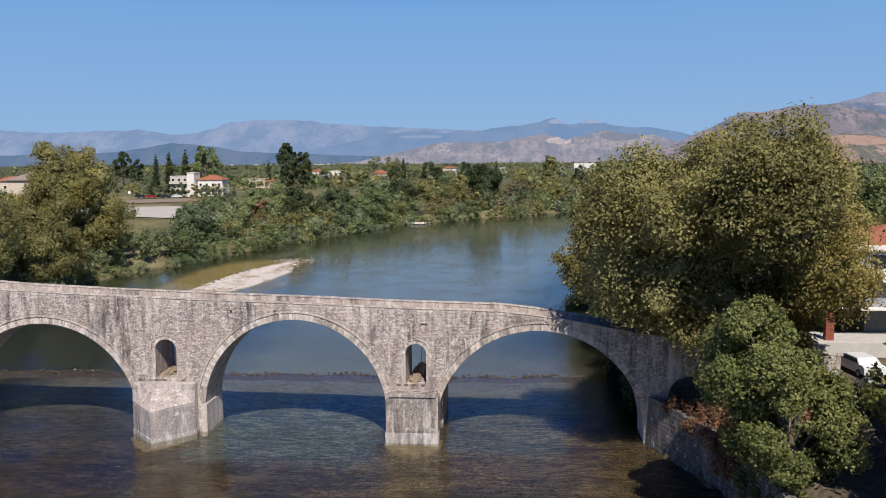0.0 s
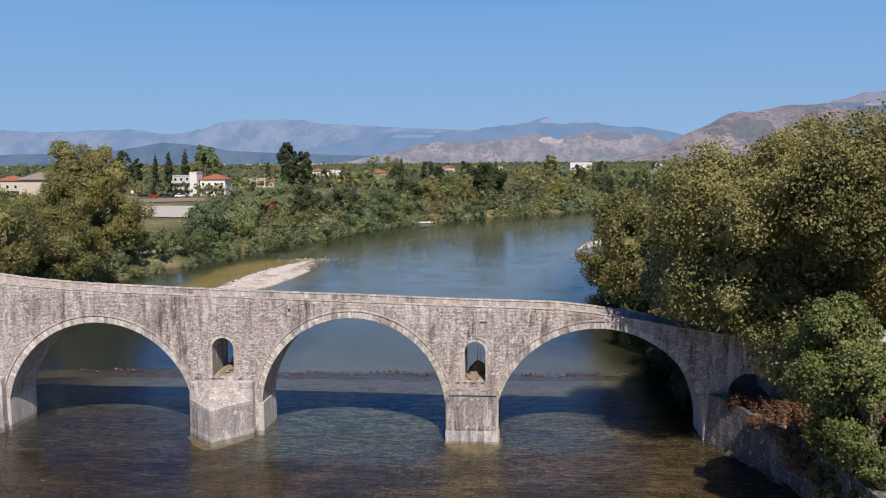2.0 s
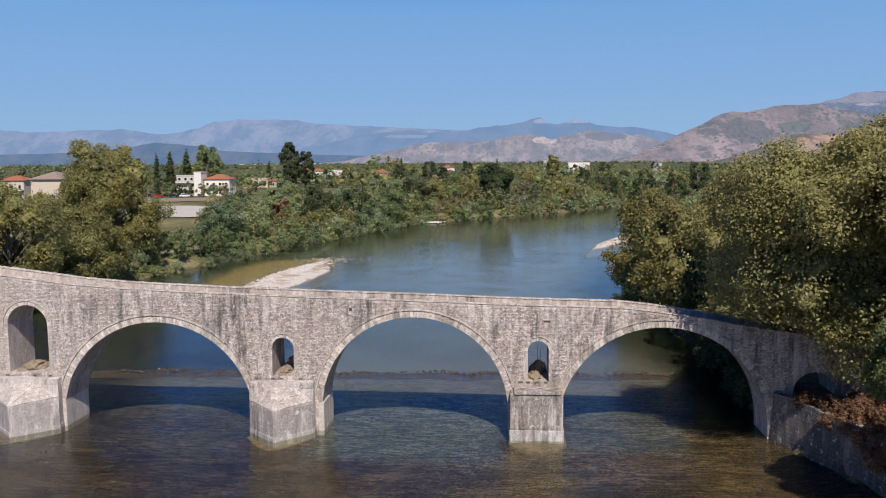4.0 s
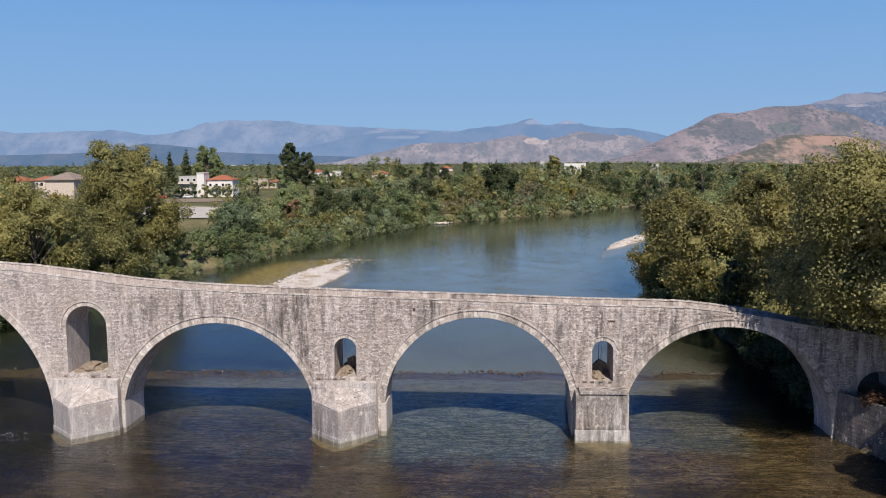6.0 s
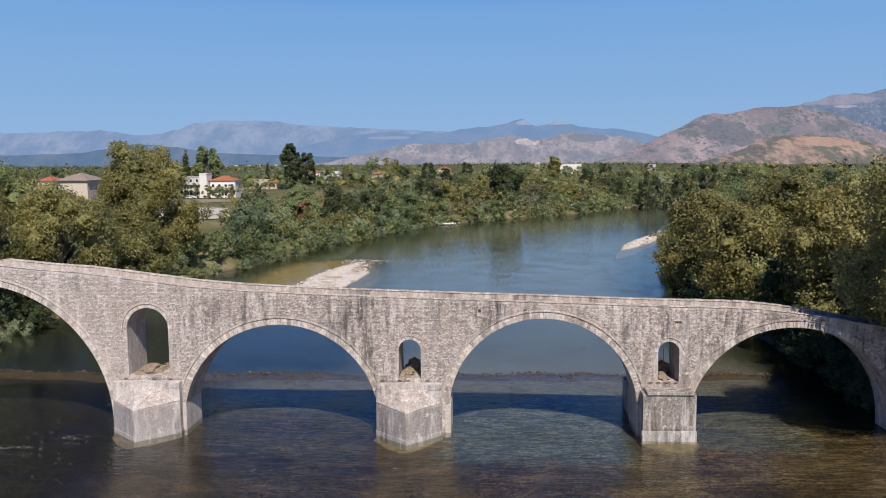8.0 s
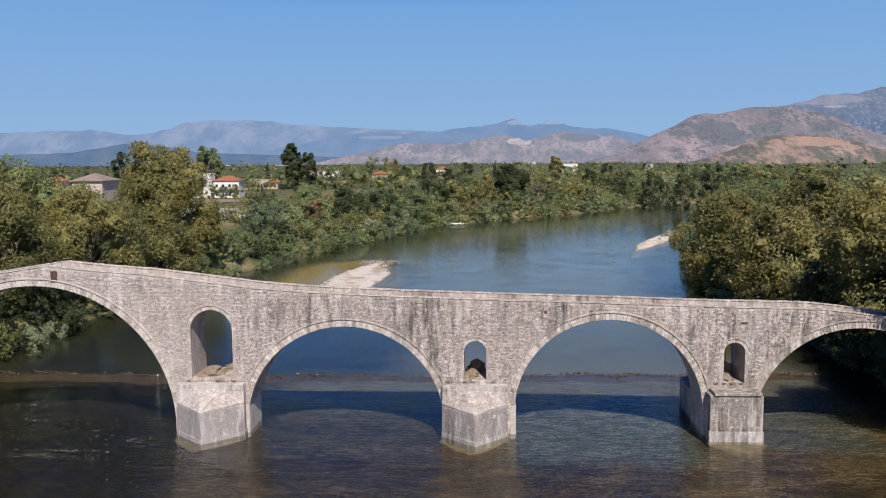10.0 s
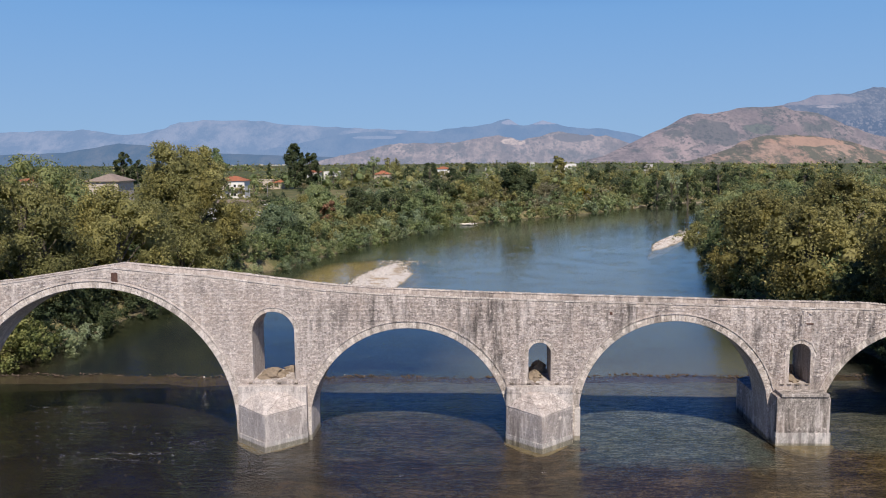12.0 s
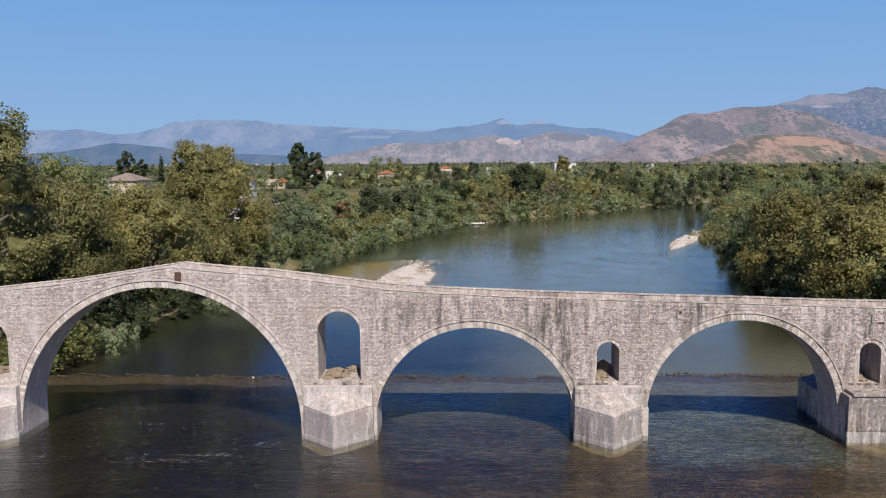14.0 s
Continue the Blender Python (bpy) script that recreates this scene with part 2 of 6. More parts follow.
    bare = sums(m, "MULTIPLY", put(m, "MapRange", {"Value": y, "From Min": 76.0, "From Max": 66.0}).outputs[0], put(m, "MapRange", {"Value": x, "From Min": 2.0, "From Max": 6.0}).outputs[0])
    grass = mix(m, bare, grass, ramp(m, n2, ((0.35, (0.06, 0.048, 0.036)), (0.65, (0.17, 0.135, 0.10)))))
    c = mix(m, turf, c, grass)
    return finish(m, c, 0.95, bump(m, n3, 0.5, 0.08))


def leaf_material(name, dark, mid, light, shine=0.25):
    m = material(name)
    r = put(m, "NewGeometry").outputs["Random Per Island"]
    o = put(m, "ObjectInfo").outputs["Random"]
    n = noise_tex(m, place(m), 0.4, 2, 0.6)
    fine = noise_tex(m, place(m), 4.5, 3, 0.7)
    n = sums(m, "ADD", sums(m, "MULTIPLY", n, 0.6), sums(m, "MULTIPLY", fine, 0.4))
    f = sums(m, "ADD", sums(m, "ADD", sums(m, "MULTIPLY", r, 0.35), sums(m, "MULTIPLY", n, 0.65)), sums(m, "MULTIPLY", sums(m, "SUBTRACT", o, 0.5), 0.18))
    broad = noise_tex(m, place(m, (1, 1, 0.6)), 0.1, 3, 0.55)
    f = sums(m, "ADD", f, sums(m, "MULTIPLY", sums(m, "SUBTRACT", broad, 0.5), 0.9))
    c = ramp(m, f, ((0.2, dark), (0.5, mid), (0.8, light)))
    dry = ramp(m, noise_tex(m, place(m, (1, 1, 0.5)), 0.055, 3, 0.6), ((0.50, grey(0)), (0.64, grey(0.5))))
    c = mix(m, dry, c, mix(m, 1.0, c, (1.22, 1.0, 0.66), "MULTIPLY"))
    b = put(m, "BsdfPrincipled", {"Base Color": c, "Roughness": 0.55, "Normal": bump(m, fine, 0.5, 0.25)})
    b.inputs["Specular IOR Level"].default_value = shine
    t = put(m, "BsdfTranslucent", {"Color": c})
    mx = put(m, "MixShader", {0: 0.46, 1: b.outputs[0], 2: t.outputs[0]})
    put(m, "OutputMaterial", {"Surface": mx.outputs[0]})
    return m


M_PIER_LOW = stone_material("pier_block", (0.20, 0.182, 0.177), (0.36, 0.33, 0.322), (0.52, 0.48, 0.465), 0.6, "island", 0.4)
M_CAP = stone_material("cap_slab", (0.24, 0.213, 0.2), (0.46, 0.412, 0.388), (0.70, 0.64, 0.61), 0.7, "island")
M_WATER = water_material()
M_GROUND = ground_material()
M_LEAF_PLANE = leaf_material("plane_leaf", (0.116, 0.115, 0.0449), (0.297, 0.28, 0.108), (0.515, 0.482, 0.218))
M_LEAF_OLIVE = leaf_material("olive_leaf", (0.135, 0.14, 0.0556), (0.302, 0.296, 0.119), (0.484, 0.465, 0.205))
M_LEAF_GREEN = leaf_material("green_leaf", (0.113, 0.158, 0.0715), (0.241, 0.303, 0.138), (0.427, 0.468, 0.234))
M_LEAF_DARK = leaf_material("dark_leaf", (0.0441, 0.0651, 0.0318), (0.0884, 0.121, 0.0572), (0.162, 0.187, 0.0952))
M_LEAF_SILVER = leaf_material("willow_leaf", (0.13, 0.182, 0.106), (0.293, 0.358, 0.208), (0.519, 0.584, 0.383))
M_LEAF_BROWN = leaf_material("reed_leaf", (0.138, 0.138, 0.0825), (0.254, 0.241, 0.144), (0.385, 0.343, 0.22))
M_LEAF_YELLOW = leaf_material("yellow_leaf", (0.151, 0.131, 0.0235), (0.332, 0.275, 0.0457), (0.497, 0.392, 0.0918))
M_LEAF_RUST = leaf_material("rust_leaf", (0.13, 0.072, 0.045), (0.29, 0.165, 0.10), (0.48, 0.31, 0.20))


def bark_material():
    m = material("bark")
    n = noise_tex(m, place(m, (3, 3, 0.8)), 2.0, 5, 0.7)
    c = ramp(m, n, ((0.3, (0.06, 0.05, 0.04)), (0.6, (0.19, 0.16, 0.13)), (0.75, (0.32, 0.29, 0.24))))
    return finish(m, c, 0.9, bump(m, n, 0.6, 0.05))


def plain(name, color, rough=0.8, spread=0.25, scale=2.0):
    m = material(name)
    n = noise_tex(m, place(m), scale, 5, 0.65)
    lo = tuple(c * (1 - spread) for c in color)
    hi = tuple(min(1.0, c * (1 + spread)) for c in color)
    return finish(m, ramp(m, n, ((0.3, lo), (0.7, hi))), rough)


M_BARK = bark_material()
M_WHITE = plain("white_render", (0.74, 0.72, 0.68), 0.85, 0.08)
M_GREYWHITE = plain("grey_white_render", (0.5, 0.49, 0.47), 0.85, 0.12)
M_CREAM = plain("cream_render", (0.58, 0.50, 0.42), 0.85, 0.1)
M_GREYWALL = plain("grey_render", (0.30, 0.31, 0.33), 0.85, 0.1)
M_ROOF = plain("roof_tile", (0.33, 0.125, 0.07), 0.85, 0.35, 3.0)
M_OLDROOF = plain("old_roof_tile", (0.26, 0.21, 0.18), 0.9, 0.3, 3.0)
M_BRICK = plain("red_brick", (0.27, 0.085, 0.055), 0.85, 0.3, 6.0)
M_ASPHALT = plain("asphalt", (0.46, 0.435, 0.40), 0.95, 0.12, 0.4)
M_CONCRETE = plain("concrete", (0.48, 0.46, 0.43), 0.9, 0.12, 1.0)
M_DARKGLASS = finish(material("window_glass"), (0.02, 0.025, 0.03), 0.1)
M_EARTH = plain("dry_earth", (0.25, 0.20, 0.15), 0.95, 0.3, 3.0)
M_STEEL = plain("painted_steel", (0.25, 0.26, 0.27), 0.5, 0.1)


def backdrop_material(name, low, high, haze, amount, scale=0.004, patches=None, specks=None, fields=(), cover=0.52):
    """Distant slopes: their own colours, with the far air's haze painted in as emission."""
    m = material(name)
    g0 = put(m, "NewGeometry").outputs["Position"]
    g = put(m, "Mapping", {"Vector": g0, "Scale": (1, 0.3, 1.25)}).outputs[0]
    n = noise_tex(m, g, scale, 9, 0.72)
    c = ramp(m, n, ((0.42, low), (0.58, high)))
    if patches:
        p = noise_tex(m, g, scale * 1.7, 9, 0.75)
        c = mix(m, ramp(m, p, ((cover - 0.04, grey(0)), (cover + 0.04, grey(0.9)))), c, patches)
    q = put(m, "SeparateXYZ", {0: g0})
    for (fx, fz), (rx, rz), fc in fields:
        ex = sums(m, "POWER", sums(m, "DIVIDE", sums(m, "SUBTRACT", q.outputs[0], fx), rx), 2.0)
        ez = sums(m, "POWER", sums(m, "DIVIDE", sums(m, "SUBTRACT", q.outputs[2], fz), rz), 2.0)
        r = sums(m, "ADD", sums(m, "ADD", ex, ez), sums(m, "MULTIPLY", sums(m, "SUBTRACT", noise_tex(m, g, scale * 2.5, 6), 0.5), 2.2))
        c = mix(m, ramp(m, r, ((0.7, grey(0.95)), (0.95, grey(0)))), c, fc)
    if specks:
        k = noise_tex(m, g, 0.06, 4, 0.65)
        thick = ramp(m, noise_tex(m, g, 0.006, 4, 0.6), ((0.4, grey(0.15)), (0.6, grey(1.0))))
        c = mix(m, sums(m, "MULTIPLY", thick, ramp(m, k, ((0.50, grey(0)), (0.58, grey(0.95))))), c, specks)
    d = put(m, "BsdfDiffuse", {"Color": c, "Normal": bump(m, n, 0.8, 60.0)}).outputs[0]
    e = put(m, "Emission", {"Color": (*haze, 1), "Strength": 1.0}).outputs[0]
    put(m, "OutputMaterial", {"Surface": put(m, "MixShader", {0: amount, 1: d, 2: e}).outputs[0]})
    return m


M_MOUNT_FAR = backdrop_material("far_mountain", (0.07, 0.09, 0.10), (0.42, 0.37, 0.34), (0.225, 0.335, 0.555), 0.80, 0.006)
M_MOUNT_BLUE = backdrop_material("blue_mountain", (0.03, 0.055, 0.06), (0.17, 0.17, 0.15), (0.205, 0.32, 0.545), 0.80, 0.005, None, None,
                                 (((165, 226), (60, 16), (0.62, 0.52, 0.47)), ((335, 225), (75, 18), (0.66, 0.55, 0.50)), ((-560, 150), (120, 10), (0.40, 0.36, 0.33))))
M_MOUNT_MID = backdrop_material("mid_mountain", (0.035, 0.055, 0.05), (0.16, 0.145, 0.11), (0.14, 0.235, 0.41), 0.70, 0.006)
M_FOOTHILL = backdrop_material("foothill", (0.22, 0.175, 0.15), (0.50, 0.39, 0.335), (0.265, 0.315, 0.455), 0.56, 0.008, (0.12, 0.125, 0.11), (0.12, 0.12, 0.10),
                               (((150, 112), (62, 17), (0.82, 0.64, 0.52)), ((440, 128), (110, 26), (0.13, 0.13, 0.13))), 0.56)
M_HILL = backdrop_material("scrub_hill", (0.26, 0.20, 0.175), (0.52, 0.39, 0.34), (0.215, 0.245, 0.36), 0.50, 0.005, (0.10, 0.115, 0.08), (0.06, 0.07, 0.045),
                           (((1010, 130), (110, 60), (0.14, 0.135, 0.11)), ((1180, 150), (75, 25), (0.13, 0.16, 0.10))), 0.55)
# the last, dark field is the flank's shade, put into the colour
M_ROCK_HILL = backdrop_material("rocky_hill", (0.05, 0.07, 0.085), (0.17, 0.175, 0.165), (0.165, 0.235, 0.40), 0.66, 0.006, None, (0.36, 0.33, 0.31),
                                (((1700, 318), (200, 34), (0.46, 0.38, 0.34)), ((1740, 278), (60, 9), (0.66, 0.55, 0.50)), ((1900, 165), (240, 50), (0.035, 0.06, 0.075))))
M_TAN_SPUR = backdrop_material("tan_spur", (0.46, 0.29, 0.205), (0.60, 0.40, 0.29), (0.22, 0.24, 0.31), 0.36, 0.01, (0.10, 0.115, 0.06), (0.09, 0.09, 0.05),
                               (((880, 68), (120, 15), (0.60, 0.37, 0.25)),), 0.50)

M_RUBBLE_ONE = stone_material("rubble_stone_single", (0.19, 0.162, 0.147), (0.455, 0.395, 0.363), (0.78, 0.70, 0.655), 0.75, "object")
M_JACKET = stone_material("pale_jacket", (0.30, 0.275, 0.255), (0.50, 0.46, 0.43), (0.72, 0.665, 0.625), 0.35)
M_PIER_STAIN_SHADE = stone_material("stained_shaded_pier", (0.08, 0.072, 0.066), (0.27, 0.243, 0.225), (0.58, 0.53, 0.495), 0.98)
M_CONCRETE_OLD = stone_material("old_concrete", (0.20, 0.195, 0.19), (0.35, 0.335, 0.325), (0.50, 0.48, 0.46), 0.6)
M_LEAF_PLANEGREEN = leaf_material("fresh_plane_leaf", (0.0879, 0.112, 0.0381), (0.227, 0.261, 0.0887), (0.439, 0.437, 0.19))


def gravel_material():
    m = material("gravel")
    g = put(m, "NewGeometry").outputs["Position"]
    z = put(m, "SeparateXYZ", {0: g}).outputs[2]
    n = noise_tex(m, g, 4.0, 5, 0.7)
    broad = noise_tex(m, g, 0.25, 4, 0.6)
    c = ramp(m, n, ((0.3, (0.36, 0.33, 0.305)), (0.7, (0.74, 0.69, 0.645))))
    c = mix(m, ramp(m, broad, ((0.50, grey(0)), (0.62, grey(0.75)))), c, (0.30, 0.22, 0.13))
    wet = put(m, "MapRange", {"Value": z, "From Min": -0.02, "From Max": 0.12}).outputs[0]
    return finish(m, mix(m, wet, (0.24, 0.195, 0.115), c), 0.95, bump(m, n, 0.6, 0.08))


M_GRAVEL = gravel_material()
# embankment stone, with the trees' shade put into its dark tone
M_WALLSTONE = stone_material("shade_dark_wall_stone", (0.045, 0.045, 0.043), (0.105, 0.103, 0.098), (0.25, 0.235, 0.21), 0.6, "island", 0.12)
M_FOOTING = plain("sandy_footing", (0.25, 0.19, 0.105), 0.95, 0.45, 1.0)
M_GRAVEL_DRY = plain("dry_stone", (0.62, 0.57, 0.50), 0.95, 0.25, 3.0)
M_FOAM = plain("foam", (0.58, 0.59, 0.60), 0.7, 0.1)
M_WEIR = plain("weir_stone", (0.085, 0.062, 0.046), 0.9, 0.5, 3.0)
M_RUST = plain("rusty_iron", (0.10, 0.055, 0.042), 0.8, 0.4, 5.0)
M_DARKWALL = plain("dark_porch", (0.10, 0.11, 0.11), 0.8, 0.2)
M_TYRE = plain("tyre", (0.02, 0.02, 0.02), 0.8, 0.2)
M_CARRED = finish(material("red_car_paint"), (0.35, 0.02, 0.02), 0.25)
M_CARDARK = finish(material("dark_car_paint"), (0.02, 0.025, 0.04), 0.25)
M_CARWHITE = finish(material("white_car_paint"), (0.7, 0.7, 0.7), 0.25)
M_CARSILVER = finish(material("silver_car_paint"), (0.38, 0.4, 0.42), 0.3)


# ---- mesh helpers ----
def mesh_from(name, verts, faces, mat_):
    me = bpy.data.meshes.new(name)
    me.from_pydata([tuple(v) for v in verts], [], [tuple(f) for f in faces])
    me.materials.append(mat_)
    me.update()
    return me


def quads_mesh(name, co, mat_, normals=None, tri_co=None, tri_faces=None, tri_normals=None):
    """co: (n, 4, 3) corners of loose quads, with one shading normal each; then a shared-vertex triangle mesh, if given."""
    n = len(co)
    V = np.ascontiguousarray(co, dtype=np.float32).reshape(-1, 3)
    loops = np.arange(n * 4, dtype=np.int32)
    starts = np.arange(0, n * 4, 4, dtype=np.int32)
    if tri_co is not None:
        loops = np.concatenate([loops, tri_faces.ravel().astype(np.int32) + n * 4])
        starts = np.concatenate([starts, n * 4 + np.arange(0, tri_faces.size, 3, dtype=np.int32)])
        V = np.concatenate([V, tri_co.astype(np.float32)])
    me = bpy.data.meshes.new(name)
    me.vertices.add(len(V))
    me.vertices.foreach_set("co", V.ravel())
    me.loops.add(len(loops))
    me.loops.foreach_set("vertex_index", loops)
    me.polygons.add(len(starts))
    me.polygons.foreach_set("loop_start", starts)
    me.materials.append(mat_)
    me.update(calc_edges=True)
    if normals is not None:
        N = np.repeat(normals, 4, axis=0)
        if tri_normals is not None:
            N = np.concatenate([N, tri_normals])
        me.attributes.new("custom_normal", "FLOAT_VECTOR", "POINT").data.foreach_set("vector", np.ascontiguousarray(N, dtype=np.float32).ravel())
    return me


def part(name, data, parent, label=""):
    ob = new(name, data)
    ob.parent = parent
    if label:
        tagged(ob, label)
    return ob


def bm_mesh(name, bm, mat_):
    me = bpy.data.meshes.new(name)
    bmesh.ops.recalc_face_normals(bm, faces=bm.faces)
    bm.to_mesh(me)
    bm.free()
    me.materials.append(mat_)
    return me


def box_bm(bm, x0, x1, y0, y1, z0, z1, bev=0.0):
    r = bmesh.ops.create_cube(bm, size=1.0)
    bmesh.ops.scale(bm, vec=(x1 - x0, y1 - y0, z1 - z0), verts=r["verts"])
    bmesh.ops.translate(bm, vec=((x0 + x1) / 2, (y0 + y1) / 2, (z0 + z1) / 2), verts=r["verts"])
    if bev:
        es = list({e for v in r["verts"] for e in v.link_edges})
        bmesh.ops.bevel(bm, geom=es, offset=bev, segments=1, affect="EDGES")


def box_mesh(name, x0, x1, y0, y1, z0, z1, mat_, bev=0.0):
    bm = bmesh.new()
    box_bm(bm, x0, x1, y0, y1, z0, z1, bev)
    return bm_mesh(name, bm, mat_)


def prism_mesh(name, outline, z0, z1, mat_):
    n = len(outline)
    v = [(x, y, z0) for x, y in outline] + [(x, y, z1) for x, y in outline]
    f = [tuple(range(n - 1, -1, -1)), tuple(range(n, 2 * n))] + [(i, (i + 1) % n, n + (i + 1) % n, n + i) for i in range(n)]
    return mesh_from(name, v, f, mat_)


def tube(points, radii, sides=8):
    pts = np.array(points, float)
    d = np.gradient(pts, axis=0)
    v, f = [], []
    for k, (p, t, r) in enumerate(zip(pts, d, radii)):
        t = t / (np.linalg.norm(t) + 1e-9)
        a = np.cross(t, (0.3, 1.0, 0.2))
        a /= np.linalg.norm(a)
        b = np.cross(t, a)
        for s in range(sides):
            w = 2 * math.pi * s / sides
            v.append(p + r * (a * math.cos(w) + b * math.sin(w)))
        if k:
            o = (k - 1) * sides
            f += [(o + s, o + (s + 1) % sides, o + sides + (s + 1) % sides, o + sides + s) for s in range(sides)]
    f.append(tuple(range(len(v) - sides, len(v))))
    return v, f


def smooth01(a):
    a = np.clip(a, 0, 1)
    return a * a * (3 - 2 * a)


# ---- ground, river bed and water ----
LEFT_BANK = [(-112, -400), (-110, 20), (-100, 60), (-92, 80), (-87, 90), (-85, 118), (-82, 147), (-78.5, 163), (-73.5, 182), (-69.5, 200),
             (-63, 226), (-50, 268), (-40, 294), (-20, 313), (13, 350), (44, 401), (80, 443), (130, 470), (200, 500), (420, 510)]
RIGHT_BANK = [(420, 450), (160, 440), (100, 415), (69, 380), (52, 319), (36, 250), (24, 205), (16, 178), (10.5, 150), (9.5, 120), (11.5, 84), (9.4, 69), (9.4, 65.2),
              (13.1, 56.0), (13.9, 48), (15, 30), (18, -400)]
RIVER = np.array(LEFT_BANK + RIGHT_BANK, float)


def river_side(x, y):
    """Distance to the water's edge, minus inside the river."""
    p = np.stack([x, y], -1)
    best = np.full(x.shape, 1e9)
    inside = np.zeros(x.shape, bool)
    for a, b in zip(RIVER, np.roll(RIVER, -1, axis=0)):
        ab = b - a
        t = np.clip(((p - a) @ ab) / (ab @ ab), 0, 1)
        best = np.minimum(best, np.hypot(x - a[0] - t * ab[0], y - a[1] - t * ab[1]))
        if a[1] != b[1]:
            c = (a[1] > y) != (b[1] > y)
            inside ^= c & (x < (b[0] - a[0]) * (y - a[1]) / (b[1] - a[1]) + a[0])
    return np.where(inside, -best, best)


def bumps(x, y, s):
    return (np.sin(x / s + 1.3) * np.cos(y / s * 1.17 + 0.4) + 0.5 * np.sin(x / s * 2.3 + y / s * 1.9) + 0.3 * np.cos(x / s * 4.1 - y / s * 3.7)) / 1.8


def ground_height(x, y):
    d = river_side(x, y) + 1.2 * bumps(x, y, 5.0) * (y > 85)
    near_right = (x > 0) & (y < 72)
    out = np.where(near_right, 3.6 * smooth01((d - 0.9) / 0.7) + 2.0 * smooth01((d - 6) / 9), 2.6 * smooth01(d / 5.0) + 4.2 * smooth01((d - 8) / 60) + 1.5 * smooth01((d - 100) / 300))
    out = out + 0.45 * bumps(x, y, 21.0) * smooth01((d - 6) / 20)
    # shallow below the weir, a deeper pool above it
    pool = smooth01((y - 82) / 10)
    depth = 0.42 + 0.12 * bumps(x, y, 6.0) + 0.2 * smooth01((-46 - x) / 14) * (1 - pool) + pool * 1.6 * smooth01(-d / np.where(x < -60, 7, 20)) * (0.8 + 0.25 * bumps(x, y, 34.0))
    # shoal of gravel round the bar above the bridge
    depth = depth * (1 - 0.9 * np.exp(-((x + 58) / 12.5) ** 4 - ((y - 160) / 34.0) ** 4))
    low = -depth * smooth01(-d / 2.5)
    z = np.where(d > 0, out, low)
    return np.where(np.hypot(x, y) > 2500, 8.0, z)


def graded(lo, hi, step, far_lo, far_hi):
    a = list(np.arange(lo, hi + 0.01, step))
    s = step
    while a[-1] < far_hi:
        s *= 1.25
        a.append(min(a[-1] + s, far_hi))
    s = step
    while a[0] > far_lo:
        s *= 1.25
        a.insert(0, max(a[0] - s, far_lo))
    return np.array(a)


def build_ground():
    gx, gy = graded(-132, 60, 1.6, -4800, 4800), graded(36, 330, 1.8, -700, 4850)
    X, Y = np.meshgrid(gx, gy)
    Z = ground_height(X, Y)
    nx, ny = len(gx), len(gy)
    i = np.arange(nx * ny).reshape(ny, nx)
    f = np.stack([i[:-1, :-1], i[:-1, 1:], i[1:, 1:], i[1:, :-1]], -1).reshape(-1, 4)
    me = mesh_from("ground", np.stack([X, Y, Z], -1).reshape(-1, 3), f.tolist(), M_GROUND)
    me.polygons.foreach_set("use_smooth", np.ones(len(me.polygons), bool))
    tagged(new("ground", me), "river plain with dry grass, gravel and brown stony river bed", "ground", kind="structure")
    w = mesh_from("water", [(-140, -400, 0), (420, -400, 0), (420, 515, 0), (-140, 515, 0)], [(0, 1, 2, 3)], M_WATER)
    tagged(new("water", w), "shallow clear rippled river water reflecting the blue sky", "river", kind="structure")


build_ground()


# ---- mountains and hills far away ----
def ridge(name, label, crest, y0, depth, mat_, seed, rough=0.05, base=0.0, grain=220.0):
    """A mountain chain: a height field with spurs and gullies that rises to its crest line and falls behind it."""
    cols, rows = 300, 34
    xs = np.linspace(crest[0][0], crest[-1][0], cols)
    top = np.interp(xs, [c[0] for c in crest], [c[1] for c in crest])
    V = []
    for j in range(rows):
        u = j / (rows - 1)
        prof = math.sin(min(1.0, u / 0.8) * math.pi / 2) ** 1.25 if u < 0.8 else 1 - (u - 0.8) * 1.5
        for x, tp in zip(xs, top):
            spur = noise.fractal((x / grain, u * depth / grain * 1.6, seed * 7.3), 0.9, 2.1, 6)
            gully = abs(noise.noise((x / grain * 1.7, u * depth / grain * 0.5, seed * 3.1)))
            h = base + (tp - base) * prof * (1 + rough * spur * (0.12 + 2.6 * abs(0.8 - u)) - 0.35 * gully * (1 - u))
            V.append((x, y0 - depth * (0.8 - u), -5.0 if j == 0 else h))
    i = np.arange(cols * rows).reshape(rows, cols)
    f = np.stack([i[:-1, :-1], i[:-1, 1:], i[1:, 1:], i[1:, :-1]], -1).reshape(-1, 4)
    me = mesh_from(name, V, f.tolist(), mat_)
    me.polygons.foreach_set("use_smooth", np.ones(len(me.polygons), bool))
    return tagged(new(name, me), label, "mountain", kind="structure")


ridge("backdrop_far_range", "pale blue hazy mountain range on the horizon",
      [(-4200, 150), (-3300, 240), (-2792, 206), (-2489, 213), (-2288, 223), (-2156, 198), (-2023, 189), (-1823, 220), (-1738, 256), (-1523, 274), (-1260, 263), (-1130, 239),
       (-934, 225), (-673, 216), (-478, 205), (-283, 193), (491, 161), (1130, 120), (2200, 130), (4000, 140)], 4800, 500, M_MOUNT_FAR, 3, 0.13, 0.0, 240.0)
